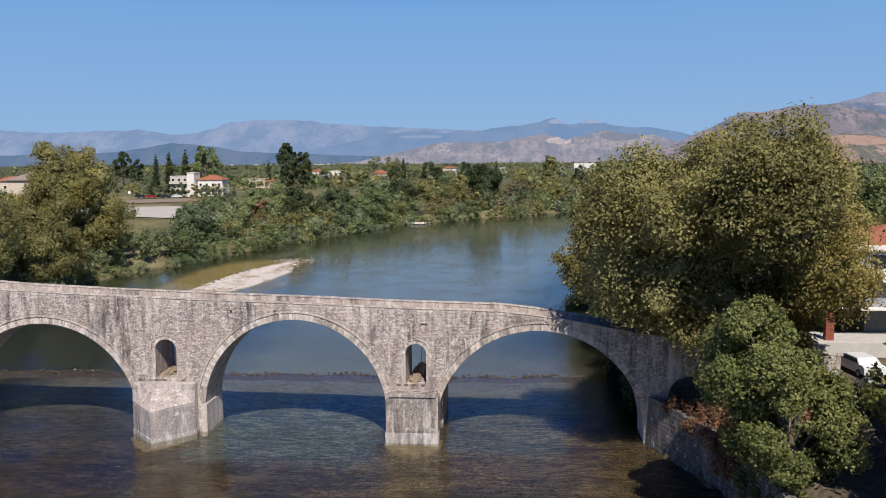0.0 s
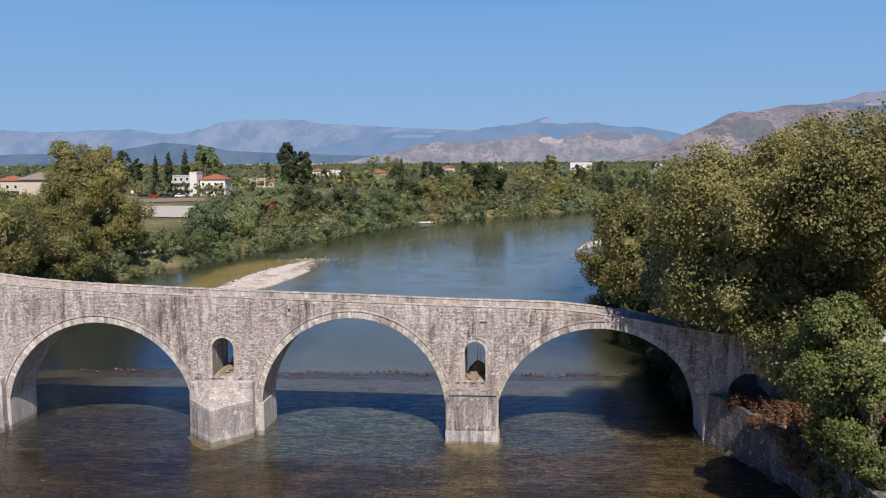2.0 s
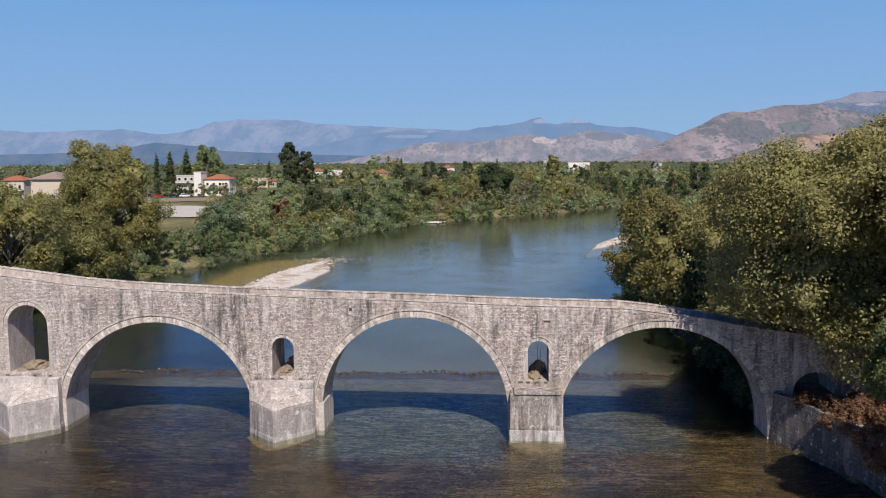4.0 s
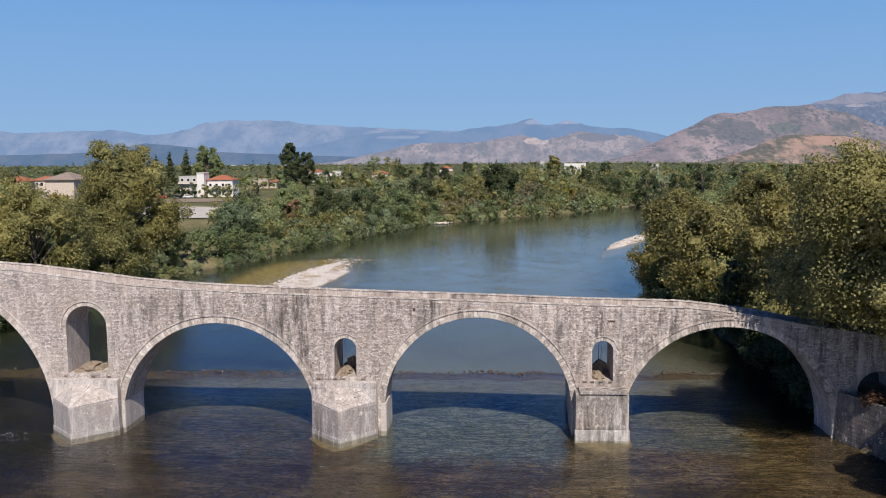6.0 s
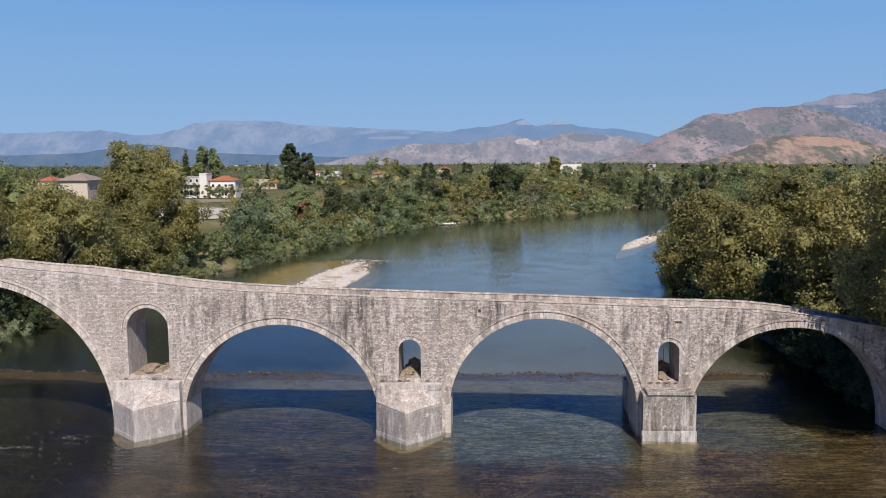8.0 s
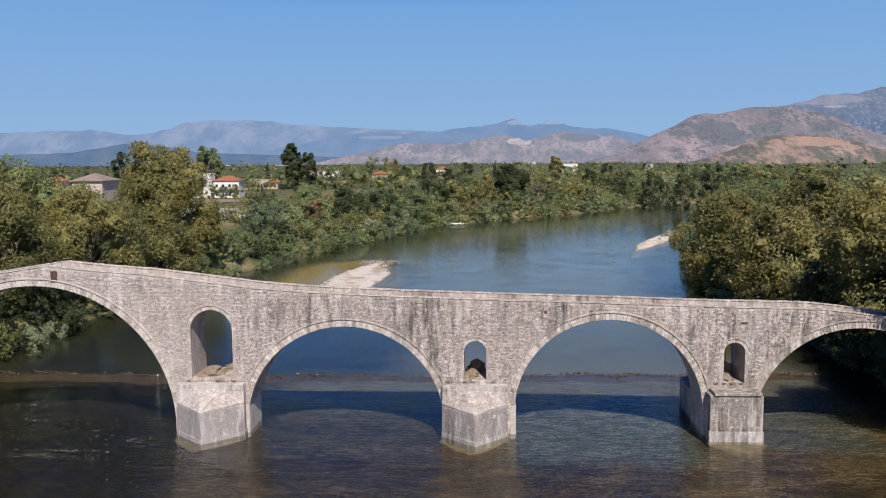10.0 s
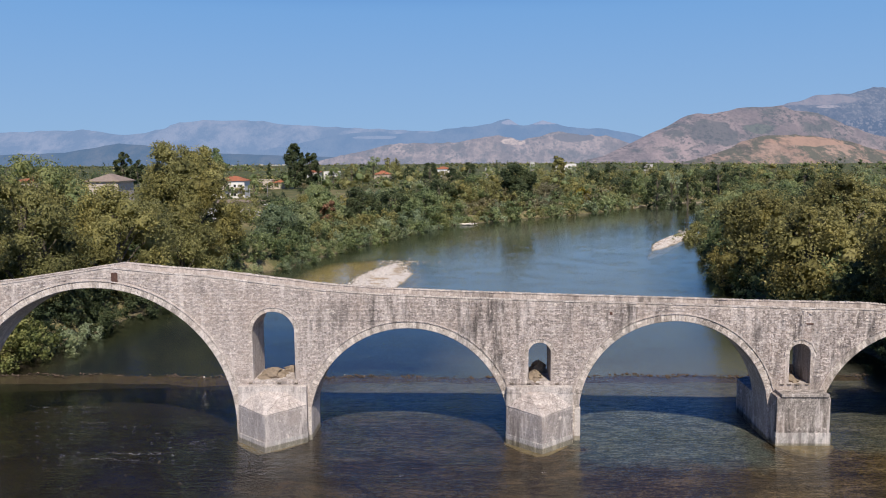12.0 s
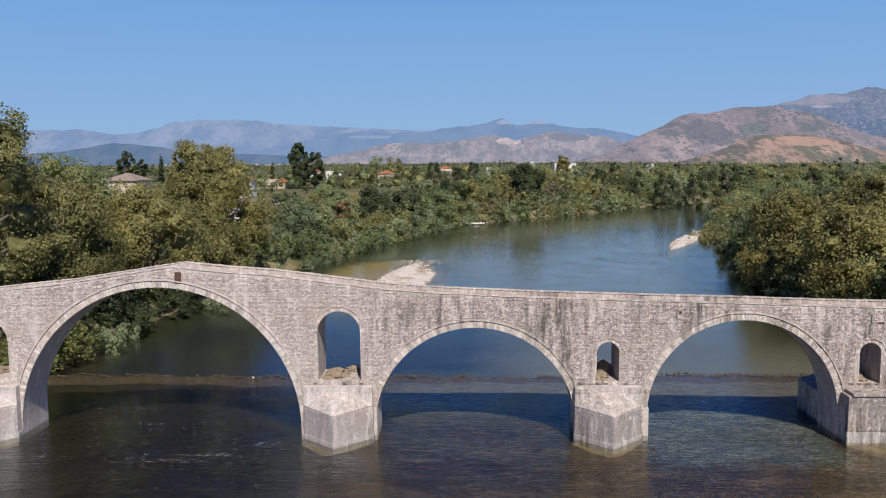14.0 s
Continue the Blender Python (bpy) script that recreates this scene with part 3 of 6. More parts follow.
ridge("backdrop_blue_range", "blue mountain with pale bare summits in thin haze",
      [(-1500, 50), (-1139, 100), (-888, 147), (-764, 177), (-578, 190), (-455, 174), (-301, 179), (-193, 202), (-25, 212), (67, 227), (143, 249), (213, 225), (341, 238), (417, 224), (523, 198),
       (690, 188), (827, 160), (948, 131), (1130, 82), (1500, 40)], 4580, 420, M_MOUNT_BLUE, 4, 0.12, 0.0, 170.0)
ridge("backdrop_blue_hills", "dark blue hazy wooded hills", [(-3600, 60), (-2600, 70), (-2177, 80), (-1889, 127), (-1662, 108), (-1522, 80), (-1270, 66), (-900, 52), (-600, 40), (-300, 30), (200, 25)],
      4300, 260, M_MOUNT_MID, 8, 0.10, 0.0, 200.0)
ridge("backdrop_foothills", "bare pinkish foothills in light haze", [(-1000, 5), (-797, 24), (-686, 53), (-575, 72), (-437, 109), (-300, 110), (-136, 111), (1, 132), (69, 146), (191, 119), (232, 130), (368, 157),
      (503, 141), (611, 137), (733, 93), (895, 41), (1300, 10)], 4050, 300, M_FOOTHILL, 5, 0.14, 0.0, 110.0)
ridge("backdrop_rocky_hill", "high grey rocky hill with shaded flank painted dark", [(1100, 60), (1321, 185), (1434, 257), (1533, 299), (1718, 346), (1889, 358), (2002, 383), (2082, 379), (2314, 396), (2741, 329), (3600, 250)],
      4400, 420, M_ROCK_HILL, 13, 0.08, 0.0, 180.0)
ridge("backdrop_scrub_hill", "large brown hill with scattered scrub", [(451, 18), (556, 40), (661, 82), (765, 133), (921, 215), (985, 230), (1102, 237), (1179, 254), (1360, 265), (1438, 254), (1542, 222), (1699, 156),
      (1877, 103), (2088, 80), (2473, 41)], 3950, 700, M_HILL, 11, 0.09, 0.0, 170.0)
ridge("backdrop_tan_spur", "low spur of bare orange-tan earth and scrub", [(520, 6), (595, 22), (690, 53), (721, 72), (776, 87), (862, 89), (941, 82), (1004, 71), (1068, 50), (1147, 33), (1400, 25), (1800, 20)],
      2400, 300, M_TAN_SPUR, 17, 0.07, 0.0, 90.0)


# ---- the stone bridge ----
FACE, BACK = 65.2, 68.95
ARCHES = [(-66.55, 0.65, 11.7), (-40.5, 0.78, 8.2), (-18.87, 1.93, 7.63), (1.05, 0.65, 8.25)]
TOP = [(-112, 8.6), (-100, 9.9), (-90, 11.0), (-79.35, 12.17), (-74.6, 12.64), (-69.9, 13.35), (-65.3, 14.05), (-60.6, 13.58), (-57.6, 13.38), (-52.8, 12.79), (-48.1, 12.19), (-43.5, 11.83),
       (-36.5, 11.5), (-27, 11.17), (-17.7, 10.9), (-10.85, 10.65), (-4.1, 10.5), (-1.9, 10.43), (0.3, 10.2), (2.5, 9.9), (4.7, 9.55), (6.8, 9.15), (9, 8.8), (14, 8.1), (20, 7.55), (24, 7.3)]
PARAPET = 0.6
WINDOWS = [(-80.8, 4.9, 3.4, 9.6), (-51.6, 4.62, 3.5, 10.36), (-29.73, 4.55, 1.82, 7.8), (-8.8, 4.4, 1.68, 7.72), (12.8, 3.4, 3.3, 5.46)]
X0, X1 = TOP[0][0], TOP[-1][0]


def top_at(x):
    return float(np.interp(x, [t[0] for t in TOP], [t[1] for t in TOP]))


def window_loop(cx, z0, w, ztop, n=12):
    r = w / 2
    rise = min(r, ztop - z0 - 0.1)
    zs = ztop - rise
    return [(cx - r, z0), (cx + r, z0)] + [(cx + r * math.cos(math.pi * k / n), zs + rise * math.sin(math.pi * k / n)) for k in range(n + 1)]


def bridge_body():
    from mathutils.geometry import tessellate_polygon
    outer = [(X0, -2.0)]
    for cx, zc, r in ARCHES:
        outer.append((cx - r, -2.0))
        outer += [(cx - r * math.cos(math.pi * k / 48), zc + r * math.sin(math.pi * k / 48)) for k in range(49)]
        outer.append((cx + r, -2.0))
    outer.append((X1, -2.0))
    outer += [(x, z - PARAPET) for x, z in reversed(TOP)]
    loops = [outer] + [window_loop(*w) for w in WINDOWS]
    tris = tessellate_polygon([[Vector((x, z, 0)) for x, z in l] for l in loops])
    flat = [p for l in loops for p in l]
    n = len(flat)
    v = [(x, FACE, z) for x, z in flat] + [(x, BACK, z) for x, z in flat]
    f = [t for t in tris] + [tuple(n + a for a in reversed(t)) for t in tris]
    o = 0
    for l in loops:
        k = len(l)
        f += [(o + a, o + (a + 1) % k, n + o + (a + 1) % k, n + o + a) for a in range(k)]
        o += k
    me = mesh_from("masonry", v, f, M_MORTAR)
    bm = bmesh.new()
    bm.from_mesh(me)
    bmesh.ops.recalc_face_normals(bm, faces=bm.faces)
    bm.to_mesh(me)
    bm.free()
    return me


bridge = tagged(new("stone_bridge"), "old grey rubble stone arch bridge with four arches over the river", "bridge")
part("masonry", bridge_body(), bridge)


def parapet_mesh(y0, y1):
    xs = sorted({t[0] for t in TOP} | set(np.arange(X0, X1, 1.5)))
    v, f = [], []
    for x in xs:
        z = top_at(x)
        v += [(x, y0, z - PARAPET), (x, y0, z), (x, y1, z), (x, y1, z - PARAPET)]
    for k in range(len(xs) - 1):
        a, b = 4 * k, 4 * k + 4
        f += [(a + s, b + s, b + (s + 1) % 4, a + (s + 1) % 4) for s in range(4)]
    return mesh_from("parapet", v, f, M_MORTAR)


part("parapet", parapet_mesh(FACE, FACE + 0.42), bridge, "low rubble stone parapet with pale flat coping")
part("parapet", parapet_mesh(BACK - 0.42, BACK), bridge, "low rubble stone parapet with pale flat coping")


def cutwater_pier(x0, x1, tip, y_face, z_flat, z_top, sign=1):
    """Pier base with a pointed cutwater under a half pyramid; sign -1: on the far side."""
    cx = (x0 + x1) / 2
    b = FACE if sign > 0 else BACK
    s = sign
    v = [(x0, b, -1.6), (x0, y_face, -1.6), (cx, tip, -1.6), (x1, y_face, -1.6), (x1, b, -1.6)]
    v += [(x0, b, z_top), (x0, y_face, z_flat + 0.15), (cx, tip, z_flat), (x1, y_face, z_flat + 0.15), (x1, b, z_top)]
    w = (x1 - x0) * 0.18
    v += [(x0, y_face + 0.02 * s, z_top), (x1, y_face + 0.02 * s, z_top), (cx - w, y_face, z_top - 0.45), (cx + w, y_face, z_top - 0.45)]
    f = [(0, 1, 6, 10, 5), (1, 2, 7, 6), (2, 3, 8, 7), (3, 4, 9, 11, 8), (6, 7, 12), (7, 8, 13), (7, 13, 12), (6, 12, 10), (8, 11, 13), (10, 12, 13, 11), (5, 10, 11, 9)]
    me = mesh_from("pier", v, f, M_PIER)
    bm = bmesh.new()
    bm.from_mesh(me)
    bmesh.ops.recalc_face_normals(bm, faces=bm.faces)
    bm.to_mesh(me)
    bm.free()
    return me


PIERS = [(-84.2, -78.3), (-54.5, -48.85), (-32.45, -27.1)]
for a, b in PIERS:
    part("pier", cutwater_pier(a, b, 62.0, 64.55, 2.55, 4.25), bridge, "grey ashlar pier with pointed cutwater")
    part("pier", cutwater_pier(a + 0.2, b + 0.05, 72.4, 69.4, 2.6, 3.9, -1), bridge, "grey ashlar pier with pointed cutwater")
part("pier", box_mesh("pier", -11.05, -6.88, 63.7, FACE, -1.6, 3.75, M_PIER, 0.05), bridge, "square concrete-faced pier with a flat capping slab")
# rear pier: the bridge's shade is put in by this dark stained stone
part("pier", prism_mesh("pier", [(-11.1, BACK), (-11.1, 73.6), (-9, 75.2), (-7, 73.6), (-7, BACK)], -1.6, 2.6, M_PIER_STAIN_SHADE), bridge)
part("capping_slab", box_mesh("capping_slab", -10.75, -7.0, 63.55, FACE - 0.01, 3.75, 4.02, M_PIER, 0.04), bridge, "thin weathered concrete slab")


def wedge(name, r0, r1, half, y0, y1, mat_):
    """A ring stone: a wedge about the y axis, its middle straight up."""
    a = half
    ring = [(-math.sin(a) * r0, math.cos(a) * r0), (math.sin(a) * r0, math.cos(a) * r0), (math.sin(a) * r1, math.cos(a) * r1), (-math.sin(a) * r1, math.cos(a) * r1)]
    i = 0.035
    cx_, cz_ = 0.0, (r0 + r1) / 2
    inner = [(x * (1 - i / max(abs(x), 0.05) * 0.4), cz_ + (z - cz_) * 0.9) for x, z in ring]
    v = [(x, y1, z) for x, z in ring] + [(x, y0 + 0.03, z) for x, z in ring] + [(x, y0, z) for x, z in inner]
    f = [(0, 1, 5, 4), (1, 2, 6, 5), (2, 3, 7, 6), (3, 0, 4, 7), (4, 5, 9, 8), (5, 6, 10, 9), (6, 7, 11, 10), (7, 4, 8, 11), (8, 9, 10, 11)]
    return mesh_from(name, v, f, mat_)


def arch_ring(cx, zc, r, width, step, proud, lift, label):
    """Voussoirs round an arch, with a thin projecting drip course above them."""
    ring = part("arch_ring", None, bridge, label)
    n = int(math.pi * r / step)
    half = math.pi / n / 2
    rs = random.Random(int(r * 100))
    kinds = [wedge("voussoir", r + 0.01, r + width * q, half * 0.97, FACE - proud, FACE + 0.12, M_RING) for q in (0.94, 1.0, 1.05)]
    drip = wedge("drip_stone", r + width * 1.08, r + width * 1.08 + 0.10, half * 2.0, FACE - proud - 0.07, FACE + 0.1, M_RUBBLE)
    for k in range(n):
        a = -90 + 180 * (k + 0.5) / n
        z_tip = zc + (r + width) * math.cos(radians(a))
        if z_tip < lift:
            continue
        ob = part("voussoir", rs.choice(kinds), ring)
        ob.matrix_local = pose(cx, rs.uniform(-0.012, 0.012), zc, 0, a, 0)
        if k % 2 == 0:
            part("drip_stone", drip, ring).matrix_local = pose(cx, 0, zc, 0, a, 0)


for (cx, zc, r), lift in zip(ARCHES, (1.2, 3.6, 3.6, 3.2)):
    arch_ring(cx, zc, r, 0.54, 0.27, 0.05, lift, "pale cut stone arch ring")
for cx, z0, w, zt in WINDOWS[:4]:
    arch_ring(cx, zt - w / 2, w / 2, 0.34, 0.26, 0.04, zt - w / 2 - 0.1, "pale cut stone ring round a relieving opening")


def rubble_boxes():
    """Course by course stones of the front face, as rows of x0, x1, z0, z1, proud."""
    rs = random.Random(14)
    rows = []
    z = -0.3
    while z < 14.0:
        h = rs.uniform(0.085, 0.14)
        x = -86.0
        while x < 23.6:
            w = rs.uniform(0.11, 0.28)
            xc, zc_ = x + w / 2, z + h / 2
            ok = z + h < top_at(xc) - 0.12
            for cx, zz, r in ARCHES:
                if zc_ > zz and math.hypot(xc - cx, zc_ - zz) < r + 0.72 + 0.1:
                    ok = False
                if zc_ <= zz and abs(xc - cx) < r + 0.55:
                    ok = False
            for cx, z0, ww, zt in WINDOWS:
                zs = zt - ww / 2
                if (zc_ <= zs and abs(xc - cx) < ww / 2 + 0.3 and zc_ > z0 - 0.1) or (zc_ > zs and math.hypot(xc - cx, zc_ - zs) < ww / 2 + 0.5):
                    ok = False
            for a, b in PIERS + [(-11.05, -6.88)]:
                if a - 0.05 < xc < b + 0.05 and zc_ < 4.3:
                    ok = False
            if ok:
                rows.append((x + 0.009, x + w - 0.009, z + 0.007, z + h - 0.007, rs.choice((0.012, 0.02, 0.03, 0.04, 0.055)) * rs.uniform(0.6, 1.3)))
            x += w
        z += h
    return rows


def boxes_quads(rows, face=FACE):
    R = np.array(rows)
    rs = np.random.RandomState(4)
    x0, x1, z0, z1, p = R.T
    n = len(R)
    y0 = np.full(n, face + 0.02)

    def jit():
        return rs.uniform(-0.013, 0.013, n)
    fr = [np.stack([x0 + abs(jit()), face - p + jit() * 0.4, z0 + abs(jit())], -1), np.stack([x1 - abs(jit()), face - p + jit() * 0.4, z0 + abs(jit())], -1),
          np.stack([x1 - abs(jit()), face - p + jit() * 0.4, z1 - abs(jit())], -1), np.stack([x0 + abs(jit()), face - p + jit() * 0.4, z1 - abs(jit())], -1)]
    bk = [np.stack([x0, y0, z0], -1), np.stack([x1, y0, z0], -1), np.stack([x1, y0, z1], -1), np.stack([x0, y0, z1], -1)]
    V = np.stack(fr + bk, 1).reshape(-1, 3)
    base = (np.arange(n) * 8)[:, None, None]
    F = base + np.array([(0, 1, 2, 3), (4, 5, 1, 0), (5, 6, 2, 1), (6, 7, 3, 2), (7, 4, 0, 3)])[None]
    return V, F.reshape(-1, 4)


RUBBLE = rubble_boxes()
near_stones = [r for r in RUBBLE if -15.5 < r[0] < -12.6 and 6.0 < r[2]][:280]
rest = [r for r in RUBBLE if r not in set(near_stones)]
V, F = boxes_quads(rest)
tagged(part("rubble_facing", mesh_from("rubble_facing", V, F.tolist(), M_RUBBLE), bridge, "rough grey rubble stones in uneven courses"), kind="stuff")

# pier blocks: courses of ashlar on the cutwater faces
def ashlar_face(p, q, z0, z1, parent, rs, courses=5):
    """Blocks laid along the line from p to q, facing right of it as one walks."""
    p, q = Vector((*p, 0)), Vector((*q, 0))
    ln = (q - p).length
    way = (q - p) / ln
    out = Vector((way.y, -way.x, 0))
    h = (z1 - z0) / courses
    for c in range(courses):
        x = 0.0
        while x < ln - 0.05:
            w = min(rs.uniform(0.55, 1.15), ln - x)
            if ln - x - w < 0.3:
                w = ln - x
            g, pr = 0.006, rs.uniform(0.018, 0.032)
            a, b = p + way * (x + g), p + way * (x + w - g)
            zz0, zz1 = z0 + c * h + g, z0 + (c + 1) * h - g
            v = []
            for base in (a - out * 0.02, a + out * pr):
                v += [base + Vector((0, 0, zz0)), base + (b - a) + Vector((0, 0, zz0)), base + (b - a) + Vector((0, 0, zz1)), base + Vector((0, 0, zz1))]
            f = [(4, 5, 6, 7), (0, 1, 5, 4), (1, 2, 6, 5), (2, 3, 7, 6), (3, 0, 4, 7)]
            part("block", mesh_from("block", v, f, M_PIER if z0 > 3 or courses == 5 else M_PIER_LOW), parent)
            x += w


rs_ = random.Random(77)
pier_obs = [o for o in bridge.children if o.name.split(".")[0] == "pier"]
for k, (a, b) in enumerate(PIERS):
    cx = (a + b) / 2
    host = pier_obs[2 * k]
    ashlar_face((a, 64.55), (cx, 62.0), 0.35, 2.5, host, rs_, 4)
    ashlar_face((cx, 62.0), (b, 64.55), 0.35, 2.5, host, rs_, 4)
    part("footing", prism_mesh("footing", [(a - 0.12, FACE), (a - 0.25, 64.35), (cx - 1.7, 62.55), (cx - 0.5, 61.45), (cx + 0.5, 61.75), (b + 0.08, 64.4), (b + 0.05, FACE)], -1.5, -0.42, M_FOOTING), host, "sandy submerged footing")
    # smooth concrete skirt at the water line
    sk = [(a - 0.06, FACE), (a - 0.06, 64.5), (cx, 61.9), (b + 0.06, 64.5), (b + 0.06, FACE)]
    part("skirt", prism_mesh("skirt", sk, -1.2, 0.36, M_CONCRETE_OLD), host, "smooth pale concrete skirt at the water line")
part("footing", prism_mesh("footing", [(-11.3, FACE), (-11.2, 63.3), (-10.4, 62.2), (-8.6, 61.3), (-7.4, 62.4), (-6.6, 63.4), (-6.6, FACE)], -1.5, -0.18, M_FOOTING), pier_obs[6], "sandy submerged footing")
ashlar_face((-11.05, 63.7), (-6.88, 63.7), 0.9, 3.7, pier_obs[6], rs_, 5)
part("skirt", box_mesh("skirt", -11.12, -6.8, 63.6, 64.4, -1.2, 0.85, M_CONCRETE_OLD, 0.03), pier_obs[6], "smooth pale concrete skirt at the water line")

for k, x in ((2, -48.56), (4, -26.38)):
    part("side_jacket", box_mesh("side_jacket", x - 0.5, x, FACE - 0.03, BACK - 0.05, -1.4, 2.4, M_JACKET, 0.05), pier_obs[k], "pale concrete jacket on the pier's flank")



for ob in [pier_obs[6]] + list(pier_obs[6].children) + [o for o in bridge.children if o.name.startswith("capping_slab")]:
    if ob.data.materials[0] is M_PIER:
        ob.data.materials[0] = M_PIER_STAIN_SHADE


def slope_slabs(a, b, c, host, rs, rows=4):
    """Rough slabs laid in courses on a sloping triangle: a and b its foot, c its head."""
    a, b, c = Vector(a), Vector(b), Vector(c)
    nrm = (b - a).cross(c - a).normalized()
    if nrm.z < 0:
        nrm = -nrm
    for k in range(rows):
        u0, u1 = k / rows, (k + 1) / rows * 0.985
        l0, r0 = a.lerp(c, u0), b.lerp(c, u0)
        l1, r1 = a.lerp(c, u1), b.lerp(c, u1)
        cuts = [0.0]
        while cuts[-1] < 0.999:
            nx_ = cuts[-1] + rs.uniform(0.5, 1.0) / max(0.4, (r0 - l0).length)
            cuts.append(1.0 if nx_ > 0.85 else nx_)
        for t0, t1 in zip(cuts[:-1], cuts[1:]):
            g = 0.006
            q = [l0.lerp(r0, t0 + g), l0.lerp(r0, t1 - g), l1.lerp(r1, t1 - g), l1.lerp(r1, t0 + g)]
            pr = rs.uniform(0.03, 0.075)
            v = [p - nrm * 0.04 for p in q] + [p + nrm * pr * w for p, w in zip(q, (1.0, 1.0, 0.7, 0.7))]
            part("slab", mesh_from("slab", v, [(4, 5, 6, 7), (0, 1, 5, 4), (1, 2, 6, 5), (2, 3, 7, 6), (3, 0, 4, 7)], M_CAP), host)


for k, (a, b) in enumerate(PIERS):
    cx, w = (a + b) / 2, (b - a) * 0.18
    host = pier_obs[2 * k]
    foot_l, tip_, foot_r = (a, 64.55, 2.7), (cx, 62.0, 2.55), (b, 64.55, 2.7)
    head_l, head_r = (cx - w, 64.55, 3.8), (cx + w, 64.55, 3.8)
    slope_slabs(foot_l, tip_, head_l, host, rs_)
    slope_slabs(tip_, foot_r, head_r, host, rs_)
    slope_slabs(head_l, head_r, tip_, host, rs_, 3)
    ashlar_face((a, 64.55), (cx - w - 0.55, 64.55), 3.75, 4.22, host, rs_, 2)
    ashlar_face((cx + w + 0.55, 64.55), (b, 64.55), 3.75, 4.22, host, rs_, 2)

# rough coping: small stones bedded on both parapets
rs_ = random.Random(3)


def coping_boxes(y0, y1):
    out = []
    for lo, hi in ((y0 - 0.05, (y0 + y1) / 2), ((y0 + y1) / 2, y1 + 0.05)):
        x = -98.0
        while x < 24:
            w = rs_.uniform(0.16, 0.5)
            z = top_at(x + w / 2)
            tilt = (top_at(x + w) - top_at(x)) / 2
            h = rs_.uniform(0.03, 0.065)
            a, b = lo + rs_.uniform(-0.03, 0.02), hi + rs_.uniform(-0.02, 0.03)
            out.append([(x + 0.01, a, z - tilt - 0.02), (x + w - 0.01, a, z + tilt - 0.02), (x + w - 0.01, b, z + tilt - 0.02), (x + 0.01, b, z - tilt - 0.02),
                        (x + 0.03, a + 0.02, z - tilt + h), (x + w - 0.03, a + 0.02, z + tilt + h), (x + w - 0.03, b - 0.02, z + tilt + h), (x + 0.03, b - 0.02, z - tilt + h)])
            x += w
    return out


def block_mesh(name, blocks, mat_):
    V = np.array(blocks, float).reshape(-1, 3)
    F = (np.arange(len(blocks)) * 8)[:, None, None] + np.array([(4, 5, 6, 7), (0, 1, 5, 4), (1, 2, 6, 5), (2, 3, 7, 6), (3, 0, 4, 7)])[None]
    return mesh_from(name, V, F.reshape(-1, 4).tolist(), mat_)


par = [o for o in bridge.children if o.name.split(".")[0] == "parapet"]
for host, lo, hi in ((par[0], FACE, FACE + 0.42), (par[1], BACK - 0.42, BACK)):
    blocks = coping_boxes(lo, hi)
    single = [b for b in blocks if -30 < b[0][0] < -12][:100]
    tagged(part("coping", block_mesh("coping", [b for b in blocks if b not in single], M_COPING_ALL), host, "rough pale coping stones speckled with lichen"), kind="stuff")
    for b in single:
        part("coping_stone", block_mesh("coping_stone", [b], M_COPING), host)

# earth and rubble lying on the sills of the openings
def mound(name, label, x, y, z, rx, ry, h, mat_, seed):
    rs = np.random.RandomState(seed)
    V, F = [], []
    n = 18
    rings = 6
    for j in range(rings + 1):
        u = j / rings
        for k in range(n):
            a = 2 * math.pi * k / n
            q = (1 - u) * (1 + 0.16 * rs.normal())
            V.append((rx * q * math.cos(a), ry * q * math.sin(a), h * (1 - (1 - u) ** 2) * (1 + 0.05 * rs.normal()) - 0.05 * (j == 0)))
        if j:
            o = (j - 1) * n
            F += [(o + k, o + (k + 1) % n, o + n + (k + 1) % n, o + n + k) for k in range(n)]
    F.append(tuple(range(len(V) - n, len(V))))
    ob = new(name, mesh_from(name, V, F, mat_))
    ob.location = (x, y, z)
    return tagged(ob, label, "earth mound")


for (cx, z0, w, zt), h in zip(WINDOWS[:4], (0.45, 0.62, 0.5, 0.42)):
    mound("earth_mound", "dry tan earth and rubble on the sill of a bridge opening", cx - 0.15 * w, FACE + 1.7, z0, w * 0.34, 1.5, h, M_EARTH, int(-cx))

for (cx, z0, w, zt), h, q in zip(WINDOWS[1:4], (0.5, 1.0, 1.05), (0.27, 0.06, 0.06)):
    mound("rubble_heap", "dark rubble heap closing the foot of a bridge opening", cx + q * w, BACK - 0.62, z0, w * (0.53 - q * 0.9), 0.6, h, M_EARTH, int(-cx) + 7)
for x, z1 in ((-8.75, 6.75), (-8.55, 6.5)):
    v, f = tube([(x, BACK - 0.45, 4.3), (x + 0.02, BACK - 0.45, z1)], [0.025, 0.02], 6)
    part("iron_rod", mesh_from("iron_rod", v, f, M_RUST), bridge, "thin bent rusty iron rod in the opening")
# row of little drain holes under the openings
for k, x in enumerate((-53.6, -51.2, -49.8, -32.0, -30.6, -29.9, -28.3, -10.2, -9.6, -8.9, -8.2)):
    part("drain_stone", box_mesh("drain_stone", x - 0.16, x + 0.16, FACE - 0.1, FACE + 0.02, 4.32, 4.44, M_BARK, 0.03), bridge, "dark weathered stone stub")
